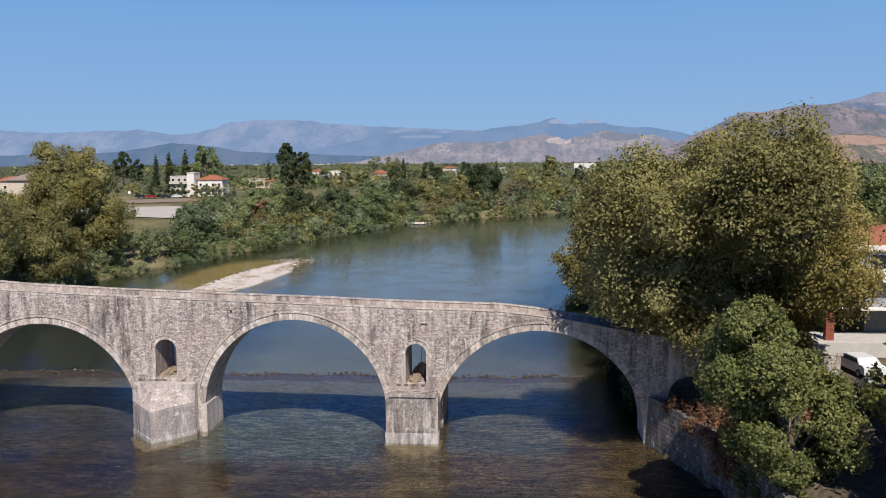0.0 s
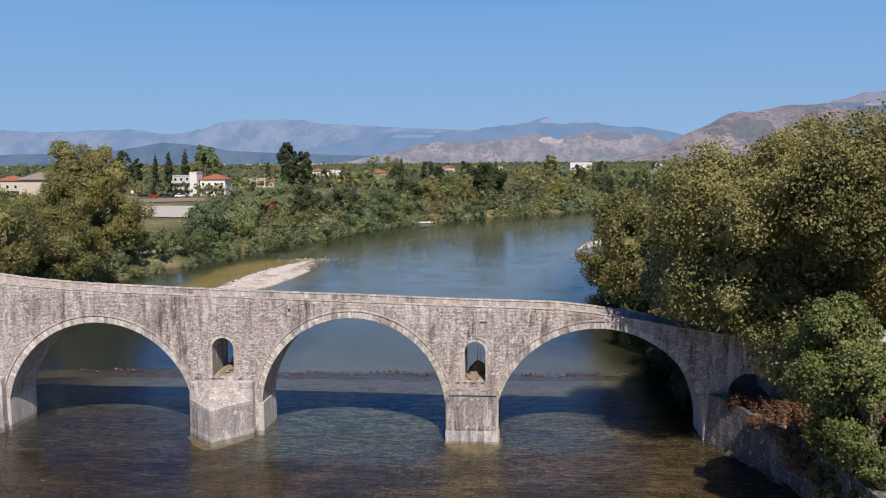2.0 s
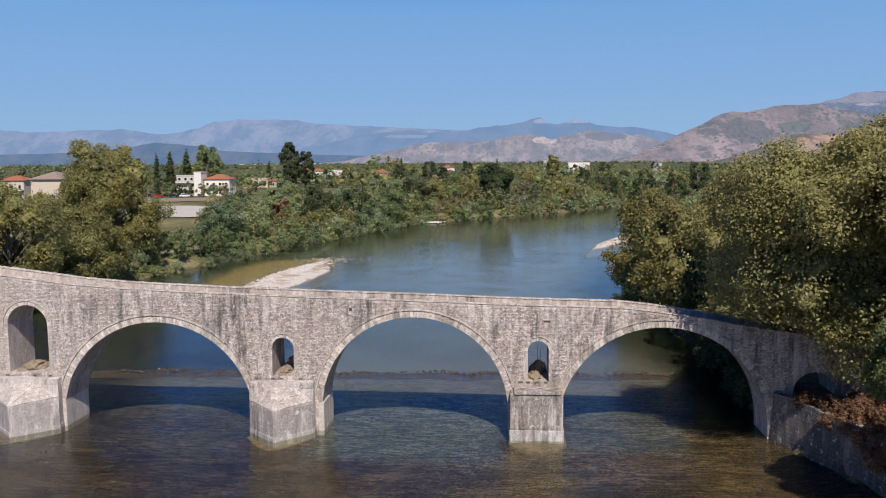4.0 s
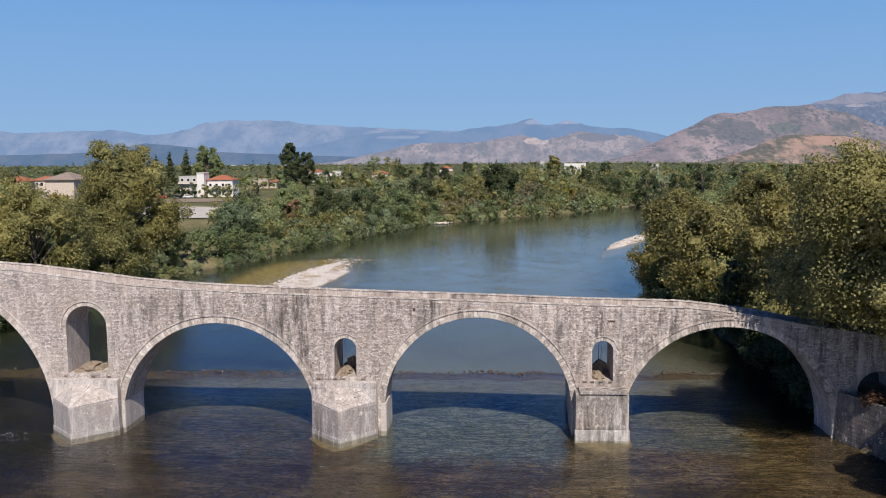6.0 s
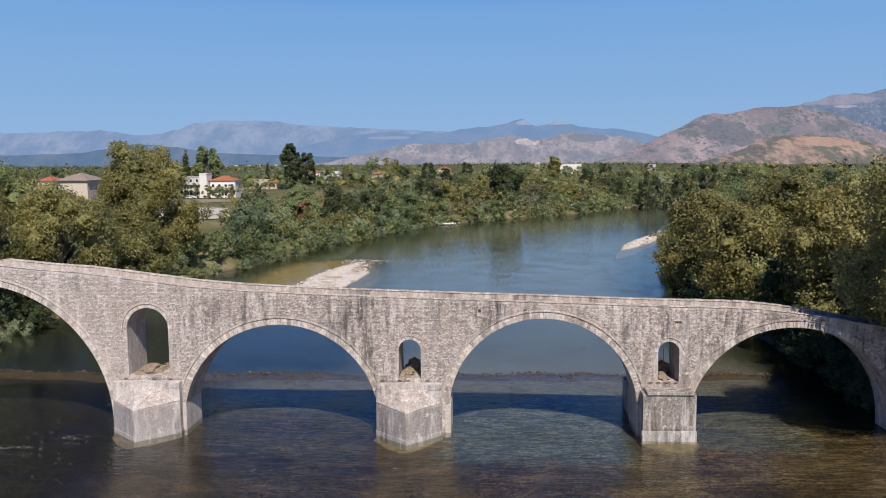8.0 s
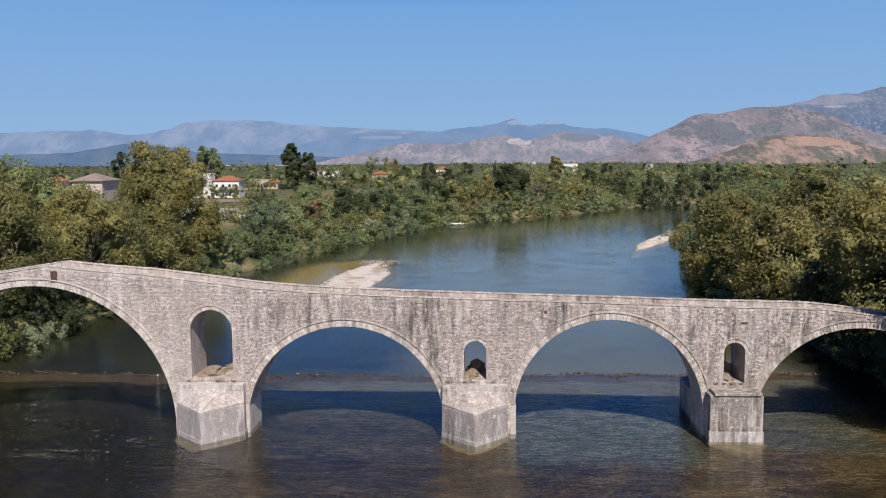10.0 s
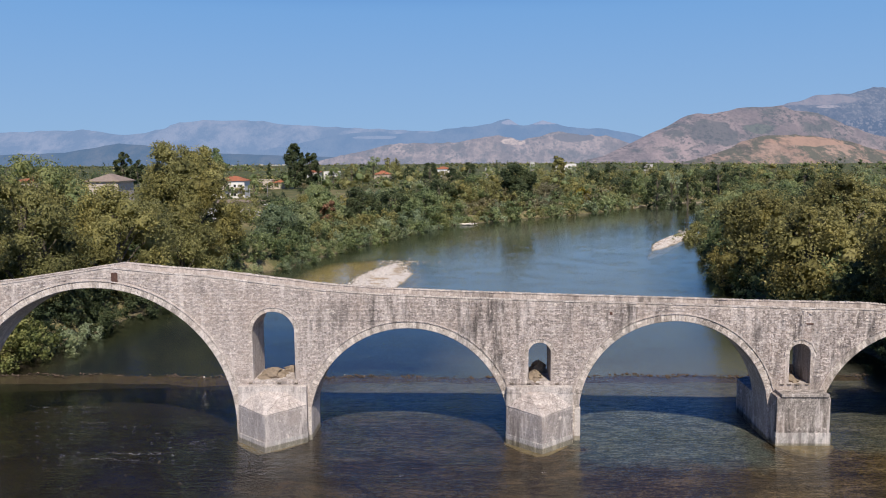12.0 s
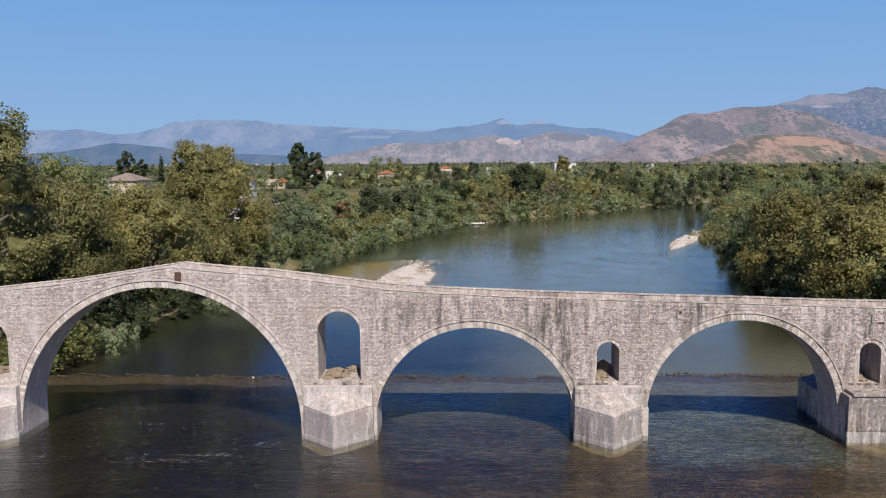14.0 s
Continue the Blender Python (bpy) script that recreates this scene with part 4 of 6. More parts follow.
# iron plate, and brick patch, on the face
part("shutter", box_mesh("shutter", -64.9, -64.38, FACE - 0.09, FACE - 0.03, 12.72, 13.62, M_RUST), bridge, "small rusty iron shutter near the crown")
part("brick_patch", box_mesh("brick_patch", -24.1, -23.88, FACE - 0.08, FACE + 0.02, 10.1, 10.34, M_RUST), bridge, "patch of red brick")
part("bracket", box_mesh("bracket", -8.4, -7.85, FACE - 0.08, FACE + 0.02, 9.3, 9.40, M_RUST), bridge, "rusty bent iron bracket")
part("drain_pipe", box_mesh("drain_pipe", -8.85, -8.72, FACE - 0.14, FACE - 0.02, 9.35, 10.1, M_COPING), bridge, "pale vertical drain pipe stub")


# ---- embankment wall, weir, gravel bars ----
def river_wall():
    pts = [(9.42, 64.9), (11.1, 60.6), (13.1, 56.0), (13.9, 48.0), (15.0, 30.0)]
    wall = tagged(new("embankment_wall"), "dark grey stone river embankment wall beside the bridge", "wall", kind="structure")
    v, f = [], []
    for x, y in pts:
        v += [(x, y, -1), (x + 0.25, y, 3.75), (x + 0.9, y, 3.75), (x + 0.9, y, -1)]
    for k in range(len(pts) - 1):
        a, b = 4 * k, 4 * k + 4
        f += [(a + s, b + s, b + (s + 1) % 4, a + (s + 1) % 4) for s in range(4)]
    part("core", mesh_from("core", v, f, M_WALLSTONE), wall)
    rs = random.Random(8)
    for p, q in zip(pts[:3], pts[1:4]):
        ashlar_wall(p, q, wall, rs)


def ashlar_wall(p, q, wall, rs):
    p, q = Vector((*p, 0)), Vector((*q, 0))
    ln = (q - p).length
    way = (q - p) / ln
    out = Vector((way.y, -way.x, 0))
    if out.x > 0:
        out = -out
    z = 0.0
    while z < 3.6:
        h = rs.uniform(0.26, 0.4)
        x = 0.0
        while x < ln - 0.1:
            w = min(rs.uniform(0.3, 0.8), ln - x)
            g, pr = 0.006, rs.uniform(0.01, 0.035)
            a, b = p + way * (x + g) - out * (0.0526 * z + 0.0526), p + way * (x + w - g) - out * (0.0526 * z + 0.0526)
            v = []
            for base in (a - out * 0.04, a + out * pr):
                v += [base + Vector((0, 0, z + g)), base + (b - a) + Vector((0, 0, z + g)), base + (b - a) + Vector((0, 0, z + h - g)), base + Vector((0, 0, z + h - g))]
            part("stone", mesh_from("stone", v, [(4, 5, 6, 7), (0, 1, 5, 4), (1, 2, 6, 5), (2, 3, 7, 6), (3, 0, 4, 7)], M_WALLSTONE), wall)
            x += w
        z += h


river_wall()


def pebbles(name, label, spots, size, mat_, seed, cat):
    """Stones lying loose: one mesh of lumpy octahedra. spots: rows of x, y, z."""
    rs = np.random.RandomState(seed)
    P = np.array(spots, float)
    n = len(P)
    d = np.array([(1, 0, 0), (0, 1, 0), (-1, 0, 0), (0, -1, 0), (0, 0, 1), (0, 0, -1)], float)
    s = size * rs.uniform(0.4, 1.6, (n, 1, 1)) * rs.uniform(0.6, 1.4, (n, 6, 1)) * np.array([1, 1, 0.55])
    V = P[:, None, :] + d[None] * s
    base = (np.arange(n) * 6)[:, None, None]
    F = base + np.array([(0, 1, 4), (1, 2, 4), (2, 3, 4), (3, 0, 4), (1, 0, 5), (2, 1, 5), (3, 2, 5), (0, 3, 5)])[None]
    return tagged(new(name, mesh_from(name, V.reshape(-1, 3), F.reshape(-1, 3).tolist(), mat_)), label, cat, kind="stuff")


def gravel_bar(cx, cy, hw, hl, turn, seed, top=0.55):
    rs = np.random.RandomState(seed)
    n, rings = 64, 14
    V, F = [], []
    c, s = math.cos(radians(turn)), math.sin(radians(turn))
    ph = rs.uniform(0, 6.28, 5)
    for j in range(rings + 1):
        u = 1 - j / rings
        for k in range(n):
            a = 2 * math.pi * k / n
            q = u * (1 + 0.13 * math.sin(3 * a + ph[0]) + 0.07 * math.sin(5 * a + ph[1]) + 0.05 * math.sin(9 * a + ph[2]))
            px, py = hw * q * math.cos(a), hl * q * math.sin(a)
            V.append((cx + px * c - py * s, cy + px * s + py * c, -2.8 if j == 0 else top - (top + 0.45) * u ** 3.0 + 0.05 * rs.normal()))
        if j:
            o = (j - 1) * n
            F += [(o + k, o + (k + 1) % n, o + n + (k + 1) % n, o + n + k) for k in range(n)]
    F.append(tuple(range(len(V) - n, len(V))))
    me = mesh_from("gravel_bar", V, F, M_GRAVEL)
    me.polygons.foreach_set("use_smooth", np.ones(len(me.polygons), bool))
    tagged(new("gravel_bar", me), "low pale gravel bar in the river", "gravel bar", kind="structure")
    spots = []
    for _ in range(2200):
        a, q = rs.uniform(0, 6.28), math.sqrt(rs.rand()) * 0.93
        px, py = hw * q * math.cos(a), hl * q * math.sin(a)
        spots.append((cx + px * c - py * s, cy + px * s + py * c, top - (top + 0.45) * q ** 3.0 + 0.02))
    pebbles("gravel_stones", "pale rounded river stones lying on the gravel bar", spots, 0.16, M_GRAVEL, seed + 1, "stones")
    tip = [(cx - hl * 0.92 * s + rs.normal() * hw * 0.42, cy + hl * 0.92 * c + rs.normal() * hl * 0.09, rs.uniform(-0.05, 0.08)) for _ in range(260)]
    pebbles("wet_stones", "tan wet stones at the head of the gravel bar", tip, 0.15, M_GRAVEL, seed + 2, "stones")


gravel_bar(-53.4, 155.0, 6.6, 30.0, -4.0, 31, 0.36)
gravel_bar(20.0, 231.5, 3.6, 30.0, -23.0, 32, 0.42)


def weir():
    rs = np.random.RandomState(12)
    spots, tips = [], []

    def line(x):
        return 84.4 + 0.7 * math.sin(x * 0.05 + 1) + 0.3 * math.sin(x * 0.9) + 0.25 * math.sin(x * 0.23)
    # low sill of packed rubble, awash
    xs = np.arange(-92, 6, 0.7)
    V, F = [], []
    for x in xs:
        y, h = line(x), -0.05 + 0.06 * rs.normal()
        w = 0.35 + 0.12 * rs.rand()
        V += [(x, y - w - 0.9, -0.8), (x, y - w, h - 0.10), (x, y - 0.1, h), (x, y + w, h - 0.12), (x, y + w + 0.8, -0.8)]
    for k in range(len(xs) - 1):
        a = 5 * k
        F += [(a + q, a + 5 + q, a + 6 + q, a + 1 + q) for q in range(4)]
    tagged(new("weir", mesh_from("weir", V, F, M_WEIR)), "low ragged brown stone weir awash across the river", "weir", kind="structure")
    for x in np.arange(-92, 6, 0.07):
        dens = 0.16 + 0.50 * (math.sin(x * 0.37) + 0.6 * math.sin(x * 1.3) > -0.2)
        if rs.rand() > dens:
            continue
        (tips if x < -16 and rs.rand() < 0.02 else spots).append((x, line(x) + rs.normal() * 0.28, rs.uniform(-0.06, 0.07)))
    pebbles("weir_stones", "ragged line of brown stones on the weir", spots, 0.13, M_WEIR, 13, "stones")
    pebbles("pale_stones", "few pale stones caught on the weir", tips, 0.12, M_GRAVEL_DRY, 15, "stones")
    bars = [(x + rs.normal() * 0.4, 60 - abs(rs.normal()) * 14, -0.06) for x in rs.uniform(-95, 6, 260)]
    pebbles("river_stones", "scattered stones breaking the shallow water", bars, 0.12, M_WEIR, 14, "stones")


weir()


def landing():
    rs = np.random.RandomState(19)
    spots = [(-39 + rs.normal() * 2.2, 291.5 + rs.normal() * 1.3, 0.25 + 0.2 * rs.rand()) for _ in range(60)]
    pebbles("bank_stones", "heap of pale stones at the foot of the bank", spots, 0.42, M_GRAVEL_DRY, 20, "stones")


landing()


def foam():
    rs = np.random.RandomState(17)
    q = []
    for cx, cy, n, sx, sy in ((-61, 60.3, 26, 1.6, 0.25), (-64.5, 59, 22, 1.4, 0.3), (-68, 68, 24, 2.2, 0.2), (-75, 60, 26, 1.6, 0.35), (-72, 72.5, 22, 2.4, 0.2), (-57.3, 63, 16, 0.8, 0.3), (-66, 63, 30, 6, 2.0), (-40, 57, 10, 9, 3)):
        for _ in range(int(n * 1.1)):
            x, y = cx + rs.normal() * sx, cy + rs.normal() * sy
            turn = rs.normal() * 0.25
            for _k in range(rs.randint(1, 4)):
                w, h = rs.uniform(0.02, 0.15), rs.uniform(0.006, 0.025)
                q.append([(x - w, y - turn * w, 0.012), (x, y - h, 0.02), (x + w, y + turn * w, 0.012), (x, y + h, 0.02)])
                x, y = x + w * rs.uniform(1.2, 2.2), y + rs.normal() * 0.06
    tagged(new("foam", quads_mesh("foam", np.array(q), M_FOAM)), "small white flecks of foam on the riffle", "foam", kind="stuff")


foam()


# ---- trees ----
def crown_quads(rs, lumps, n, size, gap=0.0, inner=0.14, droop=0.0, soft=0.0):
    """Leaf quads on the outside of overlapping lumps. lumps: rows of x, y, z, r."""
    L = np.array(lumps, float)
    wgt = L[:, 3] ** 2
    which = rs.choice(len(L), n, p=wgt / wgt.sum())
    d = rs.normal(size=(n, 3))
    d /= np.linalg.norm(d, axis=1, keepdims=True)
    mid = (L[:, :3] * wgt[:, None]).sum(0) / wgt.sum()
    out = L[which, :3] - mid
    out /= np.linalg.norm(out, axis=1, keepdims=True) + 1e-6
    flip = (d * out).sum(1) < -0.3
    d[flip] *= -1
    lobes = 1 + 0.13 * np.sin(d[:, 0] * 5 + which) * np.cos(d[:, 1] * 4 - which) + 0.08 * np.sin(d[:, 2] * 9 + 2 * which)
    depth = 1.0 - 0.42 * rs.rand(n) ** 1.7
    deep = rs.rand(n) < inner
    depth[deep] = rs.rand(deep.sum()) * 0.7
    spray = rs.rand(n) < 0.26
    depth[spray] = 1.0 + rs.rand(spray.sum()) * np.minimum(0.42, 0.55 / L[which[spray], 3])
    p = L[which, :3] + d * (L[which, 3] * lobes * depth)[:, None] * np.array([1, 1, 0.84])
    if gap:
        q = np.sin(p[:, 0] * 1.15 + 3) * np.sin(p[:, 1] * 1.05 + 1) * np.sin(p[:, 2] * 1.3 + 2)
        keep = q < 1 - gap
        p, d = p[keep], d[keep]
        n = len(p)
    nr = d * 0.8 + rs.normal(size=(n, 3)) * 0.7 + np.array([0, 0, 0.4])
    nr /= np.linalg.norm(nr, axis=1, keepdims=True)
    a = np.cross(nr, rs.normal(size=(n, 3)))
    a /= np.linalg.norm(a, axis=1, keepdims=True)
    b = np.cross(nr, a)
    s = size * rs.uniform(0.6, 1.35, (n, 1))
    tip = p + a * s * 0.62 - nr * s * 0.14 + np.array([0, 0, -droop]) * s
    shade = d * (0.34 + 0.5 * soft) + nr * (0.9 - 0.5 * soft) + out_of(p, mid) * 0.3 + rs.normal(size=(n, 3)) * 0.28
    shade /= np.linalg.norm(shade, axis=1, keepdims=True)
    b = b * np.sign((nr * shade).sum(1, keepdims=True) + 1e-9)
    return np.stack([p - a * s * 0.5, p - b * s * 0.38 - a * s * 0.05, tip, p + b * s * 0.38 - a * s * 0.05], 1), shade


def out_of(p, mid):
    o = p - mid
    return o / (np.linalg.norm(o, axis=1, keepdims=True) + 1e-6)


G_ = (1 + 5 ** 0.5) / 2
ICO_V = np.array([(-1, G_, 0), (1, G_, 0), (-1, -G_, 0), (1, -G_, 0), (0, -1, G_), (0, 1, G_), (0, -1, -G_), (0, 1, -G_), (G_, 0, -1), (G_, 0, 1), (-G_, 0, -1), (-G_, 0, 1)]) / math.hypot(1, G_)
ICO_F = np.array([(0, 11, 5), (0, 5, 1), (0, 1, 7), (0, 7, 10), (0, 10, 11), (1, 5, 9), (5, 11, 4), (11, 10, 2), (10, 7, 6), (7, 1, 8), (3, 9, 4), (3, 4, 2), (3, 2, 6), (3, 6, 8), (3, 8, 9), (4, 9, 5), (2, 4, 11), (6, 2, 10), (8, 6, 7), (9, 8, 1)])


def finer(V, F):
    """Each triangle of a unit ball cut in four."""
    V, out, seen = [tuple(v) for v in V], [], {}

    def mid(a, b):
        key = (min(a, b), max(a, b))
        if key not in seen:
            m = (np.array(V[a]) + np.array(V[b])) / 2
            V.append(tuple(m / np.linalg.norm(m)))
            seen[key] = len(V) - 1
        return seen[key]
    for a, b, c in F:
        ab, bc, ca = mid(a, b), mid(b, c), mid(c, a)
        out += [(a, ab, ca), (b, bc, ab), (c, ca, bc), (ab, bc, ca)]
    return np.array(V), np.array(out)


BALLS = [(ICO_V, ICO_F)]
BALLS.append(finer(*BALLS[0]))
BALLS.append(finer(*BALLS[1]))


def cores(rs, lumps, fill=0.64, level=1):
    """Ragged inner masses of twigs and leaves that close a crown behind its outer leaves."""
    L = np.array(lumps, float)
    bv, bf = BALLS[level]
    n, k = len(L), len(bv)
    r = L[:, 3][:, None, None] * fill * rs.uniform(0.55, 1.25, (n, k, 1))
    V = L[:, None, :3] + bv[None] * r * np.array([1, 1, 0.84])
    F = (np.arange(n) * k)[:, None, None] + bf[None]
    N = bv[None] + rs.normal(size=V.shape) * 0.6
    N /= np.linalg.norm(N, axis=2, keepdims=True)
    return V.reshape(-1, 3), F.reshape(-1, 3), N.reshape(-1, 3)


def crown_lumps(rs, height, spread, low, lobes, subs, lean=(0, 0), deep=None, full=1.0):
    """Main lobes round the crown, each carrying smaller clumps on its outside."""
    deep = deep or spread
    big, small = [], []
    for k in range(lobes):
        u = (k + 0.5) / lobes
        h = low + (1 - low) * u
        e = (h - low) / (1 - low)
        env = max(0.12, math.sin(math.pi * (0.12 + 0.86 * e) ** 0.85) ** 0.5)
        ang = k * 2.399 + rs.uniform(-0.6, 0.6)
        rr = env * rs.uniform(0.55, 0.74) * (1 if k % 3 else 0.55)
        lr = full * spread * rs.uniform(0.25, 0.38) * (0.72 + 0.28 * env)
        c = np.array([math.cos(ang) * rr * spread + lean[0] * h, math.sin(ang) * rr * deep + lean[1] * h, height * (low + (0.94 - low) * u) - lr * 0.5 * (u > 0.7)])
        big.append((*c, lr))
        for _ in range(subs):
            d = rs.normal(size=3) + np.array([math.cos(ang) * 0.7, math.sin(ang) * 0.7, 0.45])
            d /= np.linalg.norm(d)
            small.append((*(c + d * lr * rs.uniform(0.55, 1.0)), lr * rs.uniform(0.22, 0.50)))
    return big, small


def tree_meshes(height, spread, mat_, seed, leaves, size, low=0.18, lobes=12, subs=9, gap=0.2, lean=(0, 0), trunk=True, deep=None):
    rs = np.random.RandomState(seed)
    big, small = crown_lumps(rs, height, spread, low, int(lobes * 1.5), subs, lean, deep)
    stem = None
    if trunk:
        V, F = [], []
        base_r = max(0.07, height * 0.02)
        us = np.linspace(0, 1, 7)
        axis = [(lean[0] * u ** 1.4 + 0.15 * math.sin(3 * u + seed), lean[1] * u ** 1.4, height * 0.75 * u - 0.4 * (u == 0)) for u in us]
        v, f = tube(axis, base_r * np.linspace(1.15, 0.3, 7), 9)
        V += v
        F += f
        for lx, ly, lz, lr in big:
            u = min(0.85, max(0.15, (lz - lr) / (height * 0.75) * 0.75))
            s = np.array([np.interp(u, us, [q[k] for q in axis]) for k in range(3)])
            e = np.array([lx, ly, lz + lr * 0.4])
            m_ = (s + e) / 2 + np.array([0, 0, 0.05 * height])
            v, f = tube([s, (s + m_) / 2, m_, e], base_r * np.array([0.5, 0.4, 0.28, 0.08]), 6)
            o = len(V)
            V += v
            F += [tuple(o + q for q in t) for t in f]
        stem = mesh_from("trunk", V, F, M_BARK)
    nb = int(leaves * 0.33)
    c1, n1 = crown_quads(rs, big, nb, size, 0.0, 0.04)
    c2, n2 = crown_quads(rs, small, leaves - nb, size, 0.0, 0.05)
    v3, f3, n3 = cores(rs, big, 0.68 if leaves > 30000 else 0.62 if leaves > 5000 else 0.5, 2 if leaves > 30000 else 1 if leaves > 5000 else 0)
    return stem, quads_mesh("crown", np.concatenate([c1, c2]), mat_, np.concatenate([n1, n2]), v3, f3, n3)


def plant(name, label, stem, leaf, x, y, z=None, turn=0.0, size=1.0, group=""):
    if z is None:
        z = float(ground_height(np.array([x]), np.array([y]))[0])
    root = tagged(new(name), label, "shrub" if "shrub" in name or "reed" in name else "tree", group)
    root.matrix_basis = pose(x, y, z - 0.05, 0, 0, turn) @ Matrix.Diagonal((size, size, size, 1))
    if stem:
        part("trunk", stem, root, "grey-brown bark trunk with spreading limbs")
    part("crown", leaf, root)
    return root


def tree(name, label, x, y, height, spread, mat_, seed, leaves, size, z=None, group="", **kw):
    stem, leaf = tree_meshes(height, spread, mat_, seed, leaves, size, **kw)
    return plant(name, label, stem, leaf, x, y, z, group=group)


# right bank: plane trees behind and before the bridge
PLANE = "tall plane tree with dry olive-green leaves beside the bridge"
tree("plane_tree", PLANE, 16.0, 73.5, 22.6, 11.0, M_LEAF_PLANE, 1, 170000, 0.215, low=0.36, lobes=22, subs=12, lean=(-2.2, -17.0), deep=11.5, gap=0.04)
tree("plane_tree", PLANE, 16.5, 91, 16.5, 9.8, M_LEAF_PLANE, 2, 30000, 0.33, low=0.06, lobes=16, subs=10)
tree("plane_tree", PLANE, 18.2, 66.0, 13.2, 4.6, M_LEAF_PLANE, 6, 34000, 0.2, low=0.15, lobes=16, subs=11)
tree("plane_tree", PLANE, 28, 101, 18.0, 10.0, M_LEAF_PLANE, 3, 22000, 0.4, low=0.06, lobes=15, subs=10)
tree("plane_tree", "young plane tree with fresh green leaves on the near bank", 16.2, 49.0, 11.0, 4.05, M_LEAF_PLANEGREEN, 4, 76000, 0.17, z=3.6, low=0.06, lobes=20, subs=11, lean=(-3.6, -0.5), gap=0.12)
tree("plane_tree", "plane tree set to shade the near bank", 23.8, 48.5, 12.0, 4.2, M_LEAF_PLANEGREEN, 14, 16000, 0.24, z=4.8, low=0.1, lobes=12, subs=9)
# the next two are unseen, added to cast shade on the ground by the bridge
tree("plane_tree", "plane tree set to shade the near bank", 23.5, 38.5, 14.5, 5.6, M_LEAF_PLANEGREEN, 15, 6500, 0.42, z=5.4, low=0.2, lobes=11, subs=7)
tree("plane_tree", "plane tree set to shade the near bank", 29.0, 52.0, 14.0, 5.4, M_LEAF_PLANEGREEN, 16, 6500, 0.4, z=5.5, low=0.2, lobes=11, subs=7)
BANKTREE = "rounded leafy tree on the river bank"
for k, (x, y, h, r, mt) in enumerate([(13.0, 118, 13.5, 8.5, M_LEAF_PLANE), (13.5, 139, 15.0, 9.5, M_LEAF_PLANE), (27, 141, 17.0, 9.0, M_LEAF_PLANE), (19.5, 160, 12.0, 7.5, M_LEAF_GREEN),
                                      (40, 122, 15.5, 9.5, M_LEAF_PLANE), (42, 150, 15, 9.0, M_LEAF_OLIVE), (54, 132, 15, 9.0, M_LEAF_GREEN), (33, 170, 12, 7.5, M_LEAF_PLANE), (48, 100, 14, 9, M_LEAF_PLANE)]):
    tree("bank_tree", BANKTREE, x, y, h * 1.06, r, mt, 40 + k, 15000 if x < 30 else 9000, 0.37 if x < 30 else 0.45, low=0.02, lobes=14, subs=10)

# left bank: the tall growth by the big arch
OLIVE = "broad riverside tree with yellowish olive leaves"
for k, (x, y, h, r, n, mt) in enumerate([(-91.4, 157.5, 21.6, 12.6, 44000, M_LEAF_OLIVE), (-95, 106, 16.8, 9.5, 28000, M_LEAF_OLIVE), (-89.5, 123, 15.0, 9.4, 26000, M_LEAF_OLIVE),
                                      (-96.2, 90, 27.8, 8.4, 26000, M_LEAF_OLIVE), (-104, 128, 19, 9.5, 16000, M_LEAF_GREEN), (-85.5, 139, 12, 7.5, 16000, M_LEAF_OLIVE),
                                      (-118, 118, 20, 9.0, 9000, M_LEAF_GREEN), (-112, 150, 16, 8.5, 10000, M_LEAF_OLIVE), (-122, 140, 15, 9, 12000, M_LEAF_OLIVE),
                                      (-108, 170, 9, 6.5, 9000, M_LEAF_GREEN), (-114.5, 177, 10.5, 6.0, 9000, M_LEAF_OLIVE), (-83.5, 201, 8.5, 6.0, 9000, M_LEAF_SILVER), (-80, 212, 8.5, 5.5, 8000, M_LEAF_SILVER), (-79.5, 240, 10.5, 6.5, 9000, M_LEAF_GREEN),
                                      (-70, 250, 11, 6.5, 8000, M_LEAF_DARK), (-90, 232, 8, 5.5, 7000, M_LEAF_GREEN)]):
    tree("riverside_tree", OLIVE if mt is M_LEAF_OLIVE else "leafy riverside tree among dense growth", x, y, h * 1.15, r, mt, 60 + k, int(n * 0.9), 0.27 + (y - 90) / 900, low=0.1 if y < 130 and x > -100 else 0.03, lobes=14, subs=10)
tree("poplar_tree", "tall dark green poplar standing over the plain", -137, 468, 27, 7.5, M_LEAF_DARK, 90, 13000, 0.68, low=0.12, lobes=16, subs=6, gap=0.0)
tree("poplar_tree", "tall dark green poplar standing over the plain", -128, 469, 22, 6.0, M_LEAF_DARK, 91, 8000, 0.68, low=0.12, lobes=12, subs=6, gap=0.0)
tree("round_tree", "dark rounded tree on the far river bank", -17.5, 338, 19, 8.5, M_LEAF_DARK, 92, 12000, 0.62, low=0.06, lobes=14, subs=8, gap=0.0)
tree("round_tree", "large rounded green tree far across the plain", -186, 470, 26, 10.0, M_LEAF_GREEN, 93, 11000, 0.7, low=0.1, lobes=12, subs=8, gap=0.0)
tree("pale_tree", "tall pale thin-leaved tree far across the plain", 13, 480, 19, 5.5, M_LEAF_OLIVE, 94, 3500, 0.9, low=0.1, lobes=12, subs=7, gap=0.2)
tree("rust_tree", "tree with rusty dry leaves on the river bank", -77, 236, 9.0, 2.6, M_LEAF_RUST, 95, 1800, 0.7, low=0.25, lobes=6, subs=5)
tree("yellow_tree", "small tree with yellow leaves on the far bank", 13, 372, 8.0, 5.5, M_LEAF_YELLOW, 96, 3000, 0.8, low=0.05, lobes=9, subs=6)

